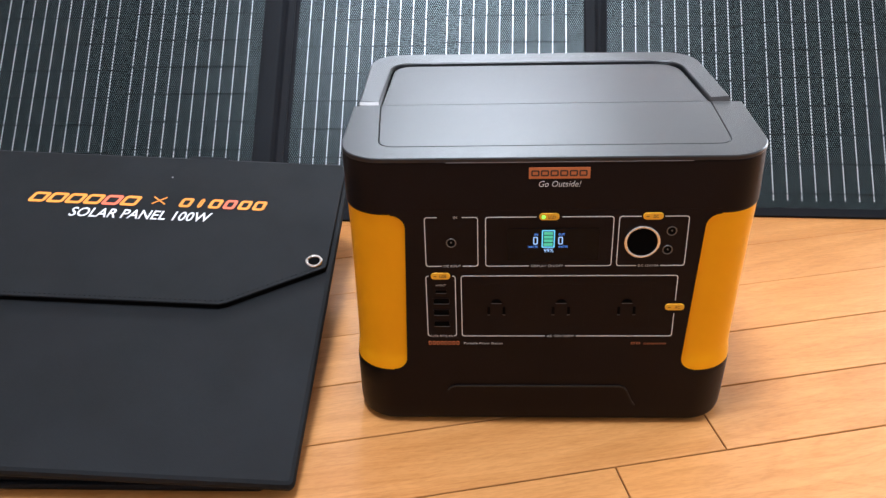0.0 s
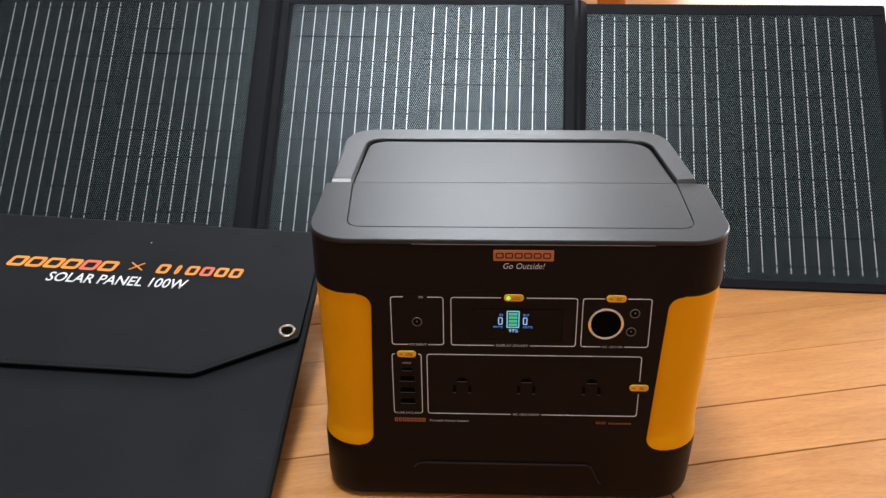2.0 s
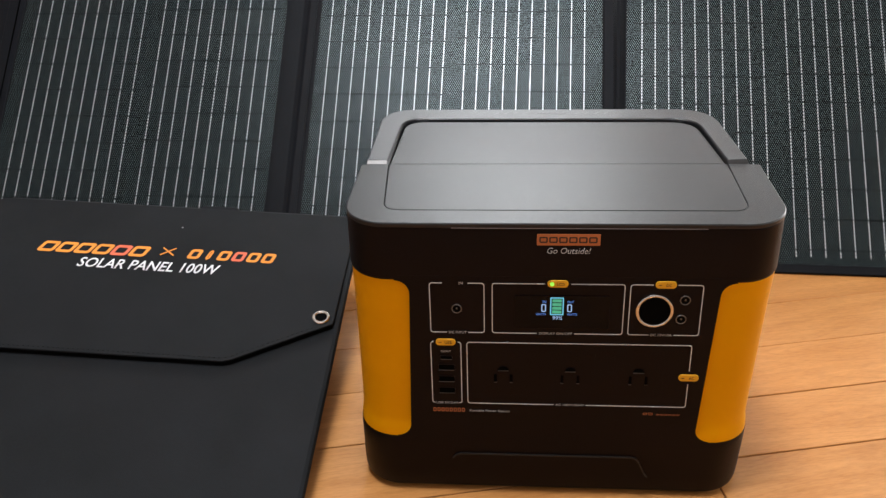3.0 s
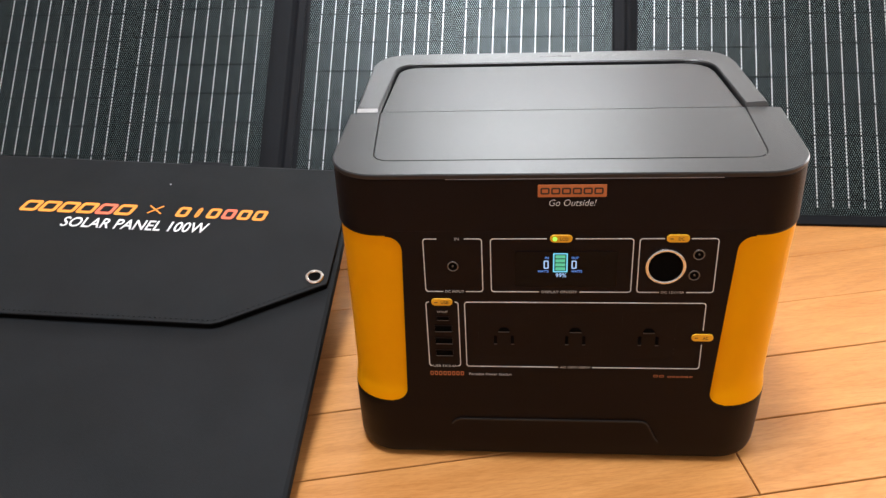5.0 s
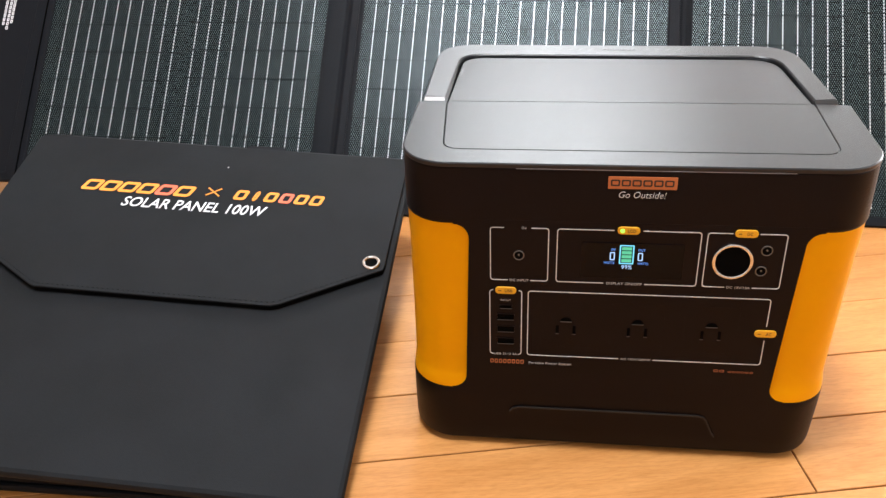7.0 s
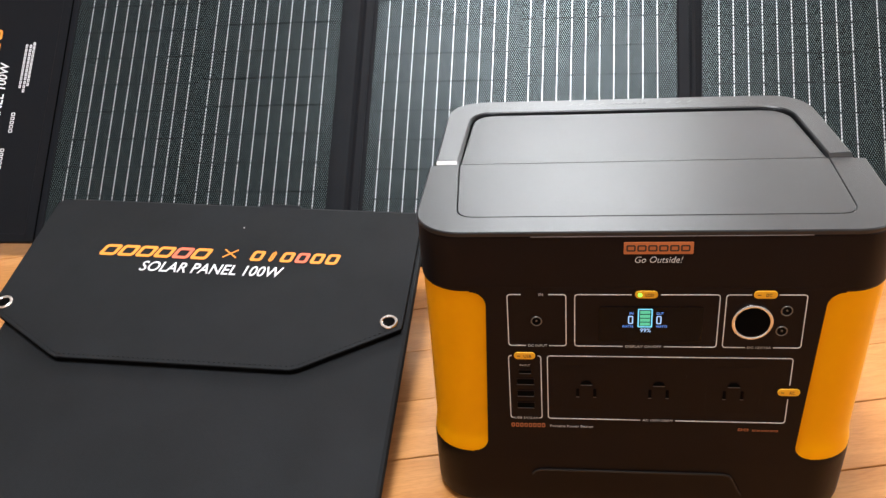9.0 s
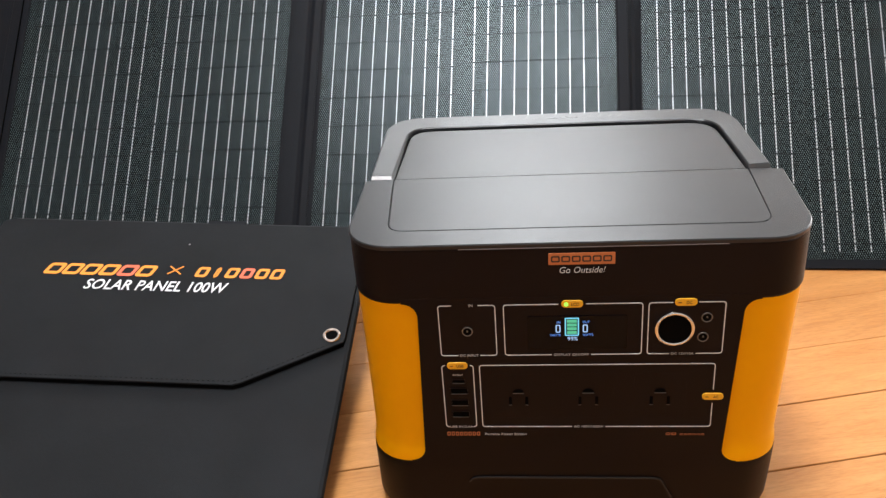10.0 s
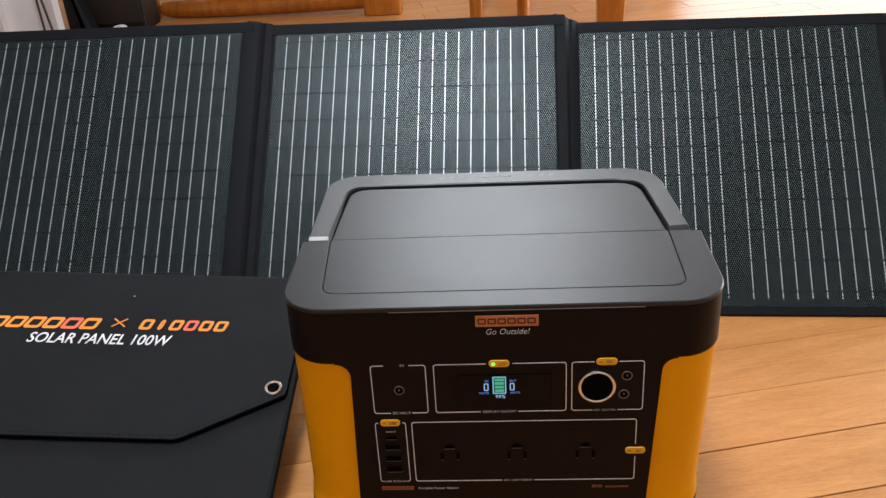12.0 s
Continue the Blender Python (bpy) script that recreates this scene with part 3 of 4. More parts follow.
# handle: U-shaped bar lying round the rear of the lid, its ends cut at a slope
HY = CREASE + 0.0002
h_out = bent([(0.1632, 0.10, 0.0004), (0.1540, 0.2640, 0.038), (-0.1735, 0.2680, 0.036), (-0.1722, 0.10, 0.0004)], 10)[11:33]
h_in = bent([(0.1446, 0.10, 0.0004), (0.1362, 0.2392, 0.026), (-0.1510, 0.2427, 0.022), (-0.1536, 0.10, 0.0004)], 10)[11:33]
hout = [(0.1622, HY)] + h_out + [(-0.1724, HY)]
hin = [(0.1444, HY)] + h_in + [(-0.1536, HY)]
bm = bmesh.new()


def u_ring(o, i, z, d=0.0, cut=0.0):
    """One level of the bar: outer line, then the inner one backwards, drawn in by d; the ends cut back by cut."""
    vs = []
    for line, other, z_add in ((o, i, 0.0), (i[::-1], o[::-1], -0.0010 if d else 0.0)):
        for k, (p, q) in enumerate(zip(line, other)):
            p, q = Vector(p), Vector(q)
            p = p + (q - p).normalized() * d
            if k in (0, len(line) - 1):
                p.y += cut
            vs.append(bm.verts.new((p.x, p.y, z + z_add)))
    return vs


rings = [u_ring(hout, hin, 0.2600), u_ring(hout, hin, 0.2655), u_ring(hout, hin, 0.2672, 0.0002, 0.0028), u_ring(hout, hin, 0.2682, 0.0014, 0.0046)]
nn = len(rings[0])
for a, b in zip(rings, rings[1:]):
    for i in range(nn):
        bm.faces.new((a[i], a[(i + 1) % nn], b[(i + 1) % nn], b[i]))
half = len(hout)
for ring in (rings[0], rings[-1]):
    for i in range(half - 1):
        bm.faces.new((ring[i], ring[i + 1], ring[nn - 2 - i], ring[nn - 1 - i]))
handle = part("handle", bm, deck_plastic, station, "charcoal fold-down carrying handle", True)
# left end in metal to paint its glint, right end dark as unlit
for xa, xb in ((-0.1718, -0.1543), (0.1448, 0.1614)):
    bm = bmesh.new()
    loft(bm, [[(x, HY - 0.0005, 0.2650), (x, HY - 0.0005, 0.2657), (x, HY + 0.0030, 0.2676), (x, HY + 0.0030, 0.2670)] for x in (xa, xb)])
    part("end_plate", bm, dull_metal if xa < 0 else edge_light_shade, handle, "handle end bevel, its glint painted as bare metal" if xa < 0 else "handle end bevel painted dark, without the glint")
BAR_TOP = Matrix.Translation((-0.004, 0.2545, 0.26775)) @ Matrix.Rotation(0.034, 4, "X")
part("lettering", lettering("HANDLE", 0.0040, 0.030), emboss_grey, handle, "small grey lettering", m=BAR_TOP)
for k in range(4):
    for side in (-1, 1):
        x = side * (0.026 + 0.0095 * k)
        part("arrow_mark", stroke([(x - 0.002, -0.0022), (x + 0.0025, 0.0022)], 0.0010, 0, 0.00015), emboss_grey, handle, m=BAR_TOP)
# grey strip in place of the light caught by the seam's lower lip
part("seam_highlight", box(-0.089, -0.0004, 0, 0.106, 0.0004, 0.0004), seam_highlight_grey, station, "thin grey strip painting the highlight along the seam", m=Matrix.Translation((0, 0.0002 + 0.055 * 0.2585, 0.2614)))


# front details, drawn on the leaning face
def face(name, bm, mat, label="", lift=0.0006, parent=None, smooth=False):
    return part(name, bm, mat, parent or station, label, smooth, m=FACE @ Matrix.Translation((0, 0, lift)))


def outline_box(x0, z0, x1, z1, gaps, r=0.0022, w=0.0007):
    """A rounded outline with gaps; each gap is (side, from, to)."""
    def side(name):
        return sorted((a, b) for s, a, b in gaps if s == name)
    corners = {"tl": fillet(x0 + r, z1 - r, r, 180, 90, 4), "tr": fillet(x1 - r, z1 - r, r, 90, 0, 4), "br": fillet(x1 - r, z0 + r, r, 0, -90, 4), "bl": fillet(x0 + r, z0 + r, r, 270, 180, 4)}
    paths, cur = [], []
    for c, s in (("tl", "top"), ("tr", "right"), ("br", "bottom"), ("bl", "left")):
        cur += corners[c]
        spans = side(s) if s in ("top", "left") else side(s)[::-1]
        for a, b in spans:
            if s == "top":
                cur.append((a, z1)); paths.append(cur); cur = [(b, z1)]
            elif s == "bottom":
                cur.append((b, z0)); paths.append(cur); cur = [(a, z0)]
            elif s == "right":
                cur.append((x1, b)); paths.append(cur); cur = [(x1, a)]
            else:
                cur.append((x0, a)); paths.append(cur); cur = [(x0, b)]
    if paths:
        paths[0] = cur + paths[0]
    bm = bmesh.new()
    for p in paths or [cur + cur[:1]]:
        stroke(p, w, 0, 0.0002, bm)
    return bm


face("outline_frame", outline_box(-0.1078, 0.1685, -0.0640, 0.2140, [("top", -0.0975, -0.0770), ("bottom", -0.0945, -0.0770)]), print_white)
face("outline_frame", outline_box(-0.0575, 0.1685, 0.0470, 0.2140, [("top", -0.0160, 0.0050), ("bottom", -0.0215, 0.0090)]), print_white)
face("outline_frame", outline_box(0.0515, 0.1685, 0.1075, 0.2140, [("top", 0.0690, 0.0880), ("bottom", 0.0680, 0.0880)]), print_white)
face("outline_frame", outline_box(-0.1085, 0.0985, -0.0835, 0.1590, [("top", -0.1060, -0.0860), ("bottom", -0.1068, -0.0852)]), print_white)
face("outline_frame", outline_box(-0.0785, 0.0985, 0.1035, 0.1590, [("right", 0.1215, 0.1345), ("bottom", -0.0060, 0.0210)]), print_white)
for text, x, z, h, w in (("IN", -0.0825, 0.2140, 0.0022, 0.0032), ("DC INPUT", -0.0857, 0.1685, 0.0021, 0.0145), ("DISPLAY ON/OFF", -0.0062, 0.1685, 0.0021, 0.0265),
                         ("DC 12V/10A", 0.0780, 0.1685, 0.0020, 0.0170), ("IN/OUT", -0.0960, 0.1500, 0.0016, 0.0082), ("USB 5V/2.4A", -0.0960, 0.0985, 0.0020, 0.0190),
                         ("AC 100V/1000W", 0.0075, 0.0985, 0.0020, 0.0235), ("Portable Power Station", -0.0600, 0.0908, 0.0022, 0.0340)):
    bm = lettering(text, h, w)
    bm.transform(Matrix.Translation((x, z, 0)))
    face("lettering", bm, print_grey, "small pale grey lettering")


def moved(bm, x, z, w=0.0):
    bm.transform(Matrix.Translation((x, z, w)))
    return bm


def pill(x, z, text, led=None):
    b = face("button", moved(plate(rounded(-0.0082, -0.0031, 0.0082, 0.0031, 0.0030, 6), -0.0005, 0.0010, 0.0004), x, z), pill_yellow, "small yellow oval push button", 0.0004, smooth=True)
    face("lettering", moved(lettering(text, 0.0024, 0.0058 if len(text) > 2 else 0.0040), x + 0.0022, z), dark_print, lift=0.0015, parent=b)
    if led:
        face("led", moved(disc(0.0016, 0, 0.0004, 14), x - 0.0046, z), led_green, "lit green indicator", 0.0014, b)
    else:
        face("led", moved(plate(rounded(-0.0013, -0.0003, 0.0013, 0.0003, 0.0002, 1), 0, 0.0002), x - 0.0046, z), dark_print, "", 0.0014, b)


pill(-0.0055, 0.2142, "LCD", True)
pill(0.0785, 0.2142, "DC")
pill(-0.0960, 0.1590, "USB")
pill(0.1035, 0.1280, "AC")

# display
screen = face("display", plate(rounded(-0.0395, 0.1735, 0.0360, 0.2035, 0.0015, 3), -0.0005, 0.0006), glass_black, "black glossy display with lit blue figures", 0.0002)


def digit_zero(x, z, w, h):
    return moved(ring_plate(rounded(-w / 2, -h / 2, w / 2, h / 2, w * 0.25, 3), rounded(-w / 2 + 0.0009, -h / 2 + 0.0009, w / 2 - 0.0009, h / 2 - 0.0009, w * 0.08, 3), 0, 0.0001), x, z)


def lit(name, bm, mat):
    return face(name, bm, mat, "", 0.0011, screen)


lit("digit", digit_zero(-0.0163, 0.1925, 0.0038, 0.0070), lcd_white)
lit("digit", digit_zero(0.0043, 0.1925, 0.0038, 0.0070), lcd_white)
lit("lettering", moved(lettering("IN", 0.0020, 0.0028), -0.0158, 0.1982), lcd_blue)
lit("lettering", moved(lettering("OUT", 0.0020, 0.0052), 0.0050, 0.1982), lcd_blue)
lit("lettering", moved(lettering("WATTS", 0.0019, 0.0080), -0.0185, 0.1868), lcd_blue)
lit("lettering", moved(lettering("WATTS", 0.0019, 0.0080), 0.0064, 0.1868), lcd_blue)
lit("lettering", moved(lettering("99%", 0.0034, 0.0078), -0.0052, 0.1834), lcd_white)
lit("battery_outline", ring_plate([(x, z) for x, z in rounded(-0.0112, 0.1860, -0.0004, 0.2022, 0.0006, 2)], [(x, z) for x, z in rounded(-0.0102, 0.1870, -0.0014, 0.2012, 0.0003, 2)], 0, 0.0001), lcd_cyan)
for k in range(4):
    lit("battery_bar", plate(rounded(-0.0095, 0.1876 + 0.0034 * k, -0.0021, 0.1903 + 0.0034 * k, 0.0002, 1), 0, 0.0001), lcd_green)

# round sockets
socket_12v = face("car_socket", moved(torus(0.0136, 0.0013, n=40), 0.0712, 0.1908), chrome, "chrome ring of the round car socket", 0.0010, smooth=True)
bm = bmesh.new()
cup = [(0.0134, 0.0010), (0.0128, 0.0012), (0.0120, 0.0004), (0.0117, -0.004), (0.0114, -0.008)]
loft(bm, [[(0.0712 + r * math.cos(a), 0.1908 + r * math.sin(a), w) for a in (2 * math.pi * i / 36 for i in range(36))] for r, w in cup])
# closed black plug, its colour standing for the shade inside the socket
face("socket_cup", bm, shade_rubber_black, "", 0.0004, socket_12v)
for x, z in ((-0.0862, 0.1905), (0.0945, 0.2005), (0.0925, 0.1832)):
    jack = face("round_jack", moved(torus(0.0038, 0.0005, n=24, k=8), x, z), dull_metal, "small round power jack", 0.0006, smooth=True)
    # black disc painted as the dark inside of the jack
    face("jack_hole_shade", moved(disc(0.0037, 0, 0.0002, 20), x, z), shade_rubber_black, "", 0.0005, jack)
    face("jack_pin", moved(disc(0.0007, 0, 0.0012, 12), x, z + 0.0006), dull_metal, "", 0.0005, jack)
# mains outlets
for x in (-0.0485, 0.0070, 0.0630):
    outlet = face("power_outlet", moved(ring_plate(rounded(-0.0205, -0.0215, 0.0205, 0.0215, 0.002, 3), rounded(-0.0200, -0.0210, 0.0200, 0.0210, 0.0018, 3), 0, 0.00006), x, 0.1285), plastic, "black three-pin mains outlet", 0.0002)
    arch = [(-0.0062, -0.0014), (0.0062, -0.0014)] + fillet(0, -0.0014, 0.0062, 10, 170, 8)
    arch = [(a * 0.72, -0.0014 + (b + 0.0014) * 0.62) for a, b in arch]
    # uncut holes: black plates stand for the shade in them
    face("earth_hole_shade", moved(plate(arch, 0, 0.0002), x, 0.1335), shade_rubber_black, "", 0.0005, outlet)
    # grey bars paint the lit lower edges of the holes
    face("hole_highlight", moved(stroke([(-0.0044, 0), (0.0044, 0)], 0.0005, 0, 0.0006), x, 0.1317), lip_highlight, "", 0.0005, outlet)
    for dx in (-0.0066, 0.0066):
        face("blade_slot_shade", moved(plate(rounded(-0.0012, -0.0038, 0.0012, 0.0038, 0.0003, 2), 0, 0.0002), x + dx, 0.1243), shade_rubber_black, "", 0.0005, outlet)
        face("slot_highlight", moved(stroke([(-0.0012, 0), (0.0012, 0)], 0.0005, 0, 0.0006), x + dx, 0.1203), lip_highlight, "", 0.0005, outlet)
# usb ports
for z, w, h in ((0.1435, 0.0090, 0.0030), (0.1340, 0.0130, 0.0052), (0.1225, 0.0130, 0.0052), (0.1110, 0.0130, 0.0052)):
    port = face("usb_port", moved(ring_plate(rounded(-w / 2 - 0.0006, -h / 2 - 0.0006, w / 2 + 0.0006, h / 2 + 0.0006, 0.0008, 3), rounded(-w / 2, -h / 2, w / 2, h / 2, 0.0005, 3), 0, 0.0005), -0.0960, z), plastic, "black USB port", 0.0004)
    # black plate in place of the port's shaded inside
    face("port_hole_shade", moved(plate(rounded(-w / 2, -h / 2, w / 2, h / 2, 0.0005, 3), 0, 0.0001), -0.0960, z), shade_rubber_black, "", 0.0005, port)
    # grey bar paints the light line along the port's lower edge
    face("port_highlight", moved(stroke([(-w / 2, -h / 2), (w / 2, -h / 2)], 0.0004, 0, 0.0006), -0.0960, z), lip_highlight, "", 0.0005, port)
# badge with a plain mark, slogan, product lines as bars
badge = face("badge", plate(rounded(-0.0228, 0.2478, 0.0258, 0.2574, 0.0006, 2), 0, 0.0006, 0.0001), badge_orange, "burnt orange badge with dark mark", 0.0004)


def mark(x, z, w, h, line, slant=0.0):
    """A plain open block standing for one sign of a trade mark."""
    bm = ring_plate(rounded(-w / 2, -h / 2, w / 2, h / 2, h * 0.22, 4), rounded(-w / 2 + line, -h / 2 + line, w / 2 - line, h / 2 - line, h * 0.08, 4), 0, 0.0002)
    for v in bm.verts:
        v.co.x += slant * v.co.y
    return moved(bm, x, z)


for k in range(6):
    face("mark", mark(-0.0177 + 0.0076 * k, 0.2526, 0.0066, 0.0052, 0.0012), dark_print, "", 0.0010, badge)
bm = moved(lettering("Go Outside!", 0.0050, 0.0335, 0.25, -0.012), 0.0022, 0.2432)
face("lettering", bm, print_white, "white slanted slogan")
for x0, x1, z, h, mat in ((-0.1085, -0.0805, 0.0912, 0.0040, print_orange), (0.0690, 0.0780, 0.0910, 0.0022, print_orange), (0.0800, 0.1000, 0.0905, 0.0014, print_orange)):
    n = max(2, round((x1 - x0) / 0.0036))
    for k in range(n):
        a = x0 + (x1 - x0) * k / n
        face("print_bar", mark((a + (x1 - x0) / n * 0.42), z, (x1 - x0) / n * 0.78, h, h * 0.2), mat, "dull orange print bar")
# raised line of the base; its lighter grey paints the highlight on it
bm = bmesh.new()
path = [(-0.0925, 0.0390), (-0.0895, 0.0425), (-0.0850, 0.0440), (0.0620, 0.0440), (0.0665, 0.0425), (0.0690, 0.0390), (0.0745, 0.0265), (0.0770, 0.0230)]
for off, lift in ((0, 0.0007),):
    stroke(path, 0.0013, -0.0010, lift + 0.0003, bm)
face("raised_line", bm, edge_light_shade, "raised moulding line, its highlight put into a lighter grey", 0.0, smooth=True)

# ---- standing solar panel ----
solar = thing("solar_panel", "unfolded black fabric solar panel with silver-lined cells, leaning back", "solar panel", (-0.35, 0.55, 0))
SECTION = 0.439


def section_matrix(x0, y0, heading, lean=0.994):
    """Frame of a section from its left hinge on the floor: along, up the slope, outwards."""
    u = Vector((math.cos(heading), math.sin(heading), 0))
    up = Vector((0, lean, 1)).normalized()
    s = up - u * up.dot(u)
    s.normalize()
    m = Matrix((u, s, u.cross(s))).transposed().to_4x4()
    m.translation = (x0, y0, 0)
    return m


def bar_mesh(length):
    bm = box(-0.00064, 0, 0, 0.00064, length, 0.0005)
    me = bpy.data.meshes.new("busbar")
    bmesh.ops.recalc_face_normals(bm, faces=bm.faces)
    bm.to_mesh(me)
    bm.free()
    me.materials.append(busbar_metal)
    return me


PITCH_BAR, ROW = 0.01835, 0.04127
bar_of = {}


def panel_section(m, s0, low, cells, single=False, margins=(0.0155, 0.0165), pitch=PITCH_BAR, second=0.2330):
    """s0: how far the cells are shifted up the slope; low: where the cloth begins; single: every busbar an object of its own."""
    w = SECTION
    top = s0 + 0.4285
    sec = part("panel_section", plate(rounded(0.0004, low, w - 0.0004, top, 0.003, 3), -0.006, 0.0, 0.0010), border_cloth, solar, "black cloth section", True, m=m)
    part("hem", plate(rounded(0.004, top - 0.0178, w - 0.004, top - 0.0006, 0.003, 2), -0.002, 0.0012, 0.0008), border_cloth, sec, m=m)
    part("hem", plate(rounded(0.004, low + 0.0006, w - 0.004, low + 0.0125, 0.003, 2), -0.002, 0.0012, 0.0008), border_cloth, sec, m=m)
    if not cells:
        return sec
    part("laminate", plate(rounded(margins[0], s0 + 0.012, w - margins[1], s0 + 0.411, 0.002, 2), -0.001, 0.0006, 0.0002), cell_laminate, sec, "textured dark blue-grey laminate", m=m)
    joined = bmesh.new()
    for c0, first in ((0.0380, s0 + 0.0265), (second, s0 + 0.0316)):
        edges = [s0 + 0.0206] + [first + ROW * k for k in range(10) if first + ROW * k < s0 + 0.403] + [s0 + 0.4075]
        for e in edges[1:-1]:
            part("cell_joint", box(c0 - 0.0112, e - 0.0005, 0.0003, c0 + 9 * pitch + 0.0112, e + 0.0005, 0.0008), joint_laminate, sec, m=m)
        for a, b in zip(edges, edges[1:]):
            a, b = a + 0.0008, b - 0.0008
            part("solar_cell", plate([(c0 - 0.0115, a), (c0 + 9 * pitch + 0.0115, a), (c0 + 9 * pitch + 0.0115, b), (c0 - 0.0115, b)], 0.0004, 0.0009), cell_laminate, sec, m=m)
            for i in range(10):
                if single:
                    key = round(b - a - 0.001, 4)
                    if key not in bar_of:
                        bar_of[key] = bar_mesh(key)
                    ob = new("busbar", bar_of[key])
                    ob.matrix_world = m @ Matrix.Translation((c0 + i * pitch, a + 0.0005, 0.0007))
                    ob.parent = sec
                else:
                    x = c0 + i * pitch
                    box(x - 0.00064, a + 0.0005, 0.0007, x + 0.00064, b - 0.0005, 0.0012, bm=joined)
    if not single:
        tagged(part("busbar_rest", joined, busbar_metal, sec, m=m), kind="stuff")
    return sec


SEC_LEFT, SEC_MID, SEC_RIGHT = section_matrix(-0.7933, 0.3993, -0.0300), section_matrix(-0.3503, 0.3944, -0.0360), section_matrix(0.0865, 0.4061, -0.05515, 1.0037)
panel_section(SEC_RIGHT, 0.0030, 0.003, True, margins=(0.0170, 0.0190), pitch=0.01807, second=0.2315)
panel_section(SEC_MID, 0.0240, 0.003, True, True, margins=(0.0215, 0.0165))
panel_section(SEC_LEFT, 0.0330, 0.003, True, margins=(0.0155, 0.0230))
cm = SEC_LEFT @ Matrix.Translation((-SECTION - 0.002, 0, 0))
cover = panel_section(cm, 0.0330, 0.0330, False)


def hinge(a, sa, b, sb, low):
    """A strip of cloth from the right border of section a to the left border of section b."""
    bm, rings = bmesh.new(), []
    for k in range(9):
        f = k / 8
        bow = 0.0004 if k == 5 else 0.0012 + 0.0014 * math.sin(math.pi * f)
        ring = []
        for s_a, s_b, dz in ((low, low, bow), (sa + 0.4292, sb + 0.4292, bow), (sa + 0.4292, sb + 0.4292, bow - 0.006), (low, low, bow - 0.006)):
            ring.append((a @ Vector((SECTION - 0.0158, s_a, dz))).lerp(b @ Vector((0.0150, s_b, dz)), f))
        rings.append(ring)
    return part("hinge_cloth", loft(bm, rings), border_cloth, solar, smooth=True)


hinge(SEC_MID, 0.0240, SEC_RIGHT, 0.0030, 0.004)
hinge(SEC_LEFT, 0.0330, SEC_MID, 0.0240, 0.004)
part("hinge_cloth", plate(rounded(-0.013, 0.034, 0.013, 0.4585, 0.003, 2), -0.007, 0.0012, 0.0012), border_cloth, solar, m=SEC_LEFT)
for mm, top, low in ((SEC_LEFT, 0.4585, 0.034),):
    # black line drawn as the shade in the crease
    part("fold_shade", stroke([(0.004, low + 0.002), (0.004, top - 0.003)], 0.0010, 0.0008, 0.0030), shade_rubber_black, solar, m=mm)
# print on the cover section, running up the cloth
TURN90 = Matrix.Rotation(radians(90), 4, "Z")


def cover_print(name, bm, mat, u, s, label=""):
    """u: from the hinge of the first cells, leftwards negative."""
    return part(name, bm, mat, cover, label, m=cm @ Matrix.Translation((u + SECTION + 0.002, s, 0.0006)) @ TURN90)


cover_print("lettering", lettering("SOLAR PANEL 100W", 0.0150, 0.158, 0.18, 0.012), fabric_white, -0.0905, 0.2270, "white lettering")
for k in range(13):
    if k != 6:
        cover_print("mark", mark(0, 0, 0.0160, 0.0170, 0.0040, 0.3), fabric_orange, -0.1120, 0.1030 + 0.0208 * k, "orange mark")
for k, (u, s, w) in enumerate(((-0.0480, 0.306, 0.072), (-0.0535, 0.300, 0.080), (-0.0600, 0.303, 0.072), (-0.0625, 0.2150, 0.034), (-0.0700, 0.1600, 0.034))):
    for j in range(int(w / 0.0064)):
        cover_print("print_bar", mark(0, 0, 0.0050, 0.0060 if k > 2 else 0.0036, 0.0011), fabric_white, u, s - w / 2 + 0.0064 * j, "small pale print bar")

# ---- folded solar panel in its case ----
case = thing("folded_solar_panel", "folded black canvas solar panel case with orange and white print", "solar panel", (-0.44, 0.11, 0))
CXA, CYA, CZ0 = -0.0598, 0.2165, 0.0319


def case_frame(f, lift=0.0):
    """A frame on the case's top plane, its slopes scaled by f; xy are the plan's x and y."""
    m = Matrix(((1, 0, -CXA * f, 0), (0, 1, -CYA * f, 0), (CXA * f, CYA * f, 1, 0), (0, 0, 0, 1)))
    m.translation = (0, 0, lift)
    return m


TOPF = case_frame(1.0, CZ0)
part("cover", plate(rounded(-0.640, -0.097, -0.2190, 0.318, 0.006, 4), -0.018, -0.0068, 0.0045), canvas, case, "black canvas cover", True, m=TOPF)
for k, (f, lift) in enumerate(((0.02, 0.0090), (0.32, 0.0115), (0.64, 0.0160))):
    part("folded_leaf", plate(rounded(-0.628, -0.088 + 0.004 * k, -0.246 + 0.004 * k, 0.300, 0.008, 4), -0.008, 0.0, 0.003), border_cloth, case, "folded black leaf", True, m=case_frame(f, lift))
flap_line = [(-0.6570, 0.318), (-0.6570, 0.156), (-0.6535, 0.1475), (-0.567, 0.0962), (-0.560, 0.0932), (-0.325, 0.0944), (-0.317, 0.0972), (-0.2255, 0.1525), (-0.2245, 0.160), (-0.2235, 0.318), (-0.230, 0.323), (-0.651, 0.323)]
flap = part("flap", plate(flap_line, -0.0022, 0.0, 0.0009), canvas, case, "canvas closing flap with cut corners", True, m=TOPF)
# added black layer, painting the dark band of shade below the flap's edge
part("flap_shade", plate(inset(flap_line, 0.0006), -0.0078, -0.0020, 0.0006), flap_shade_black, flap, "black layer put in as the shade under the flap", m=TOPF)
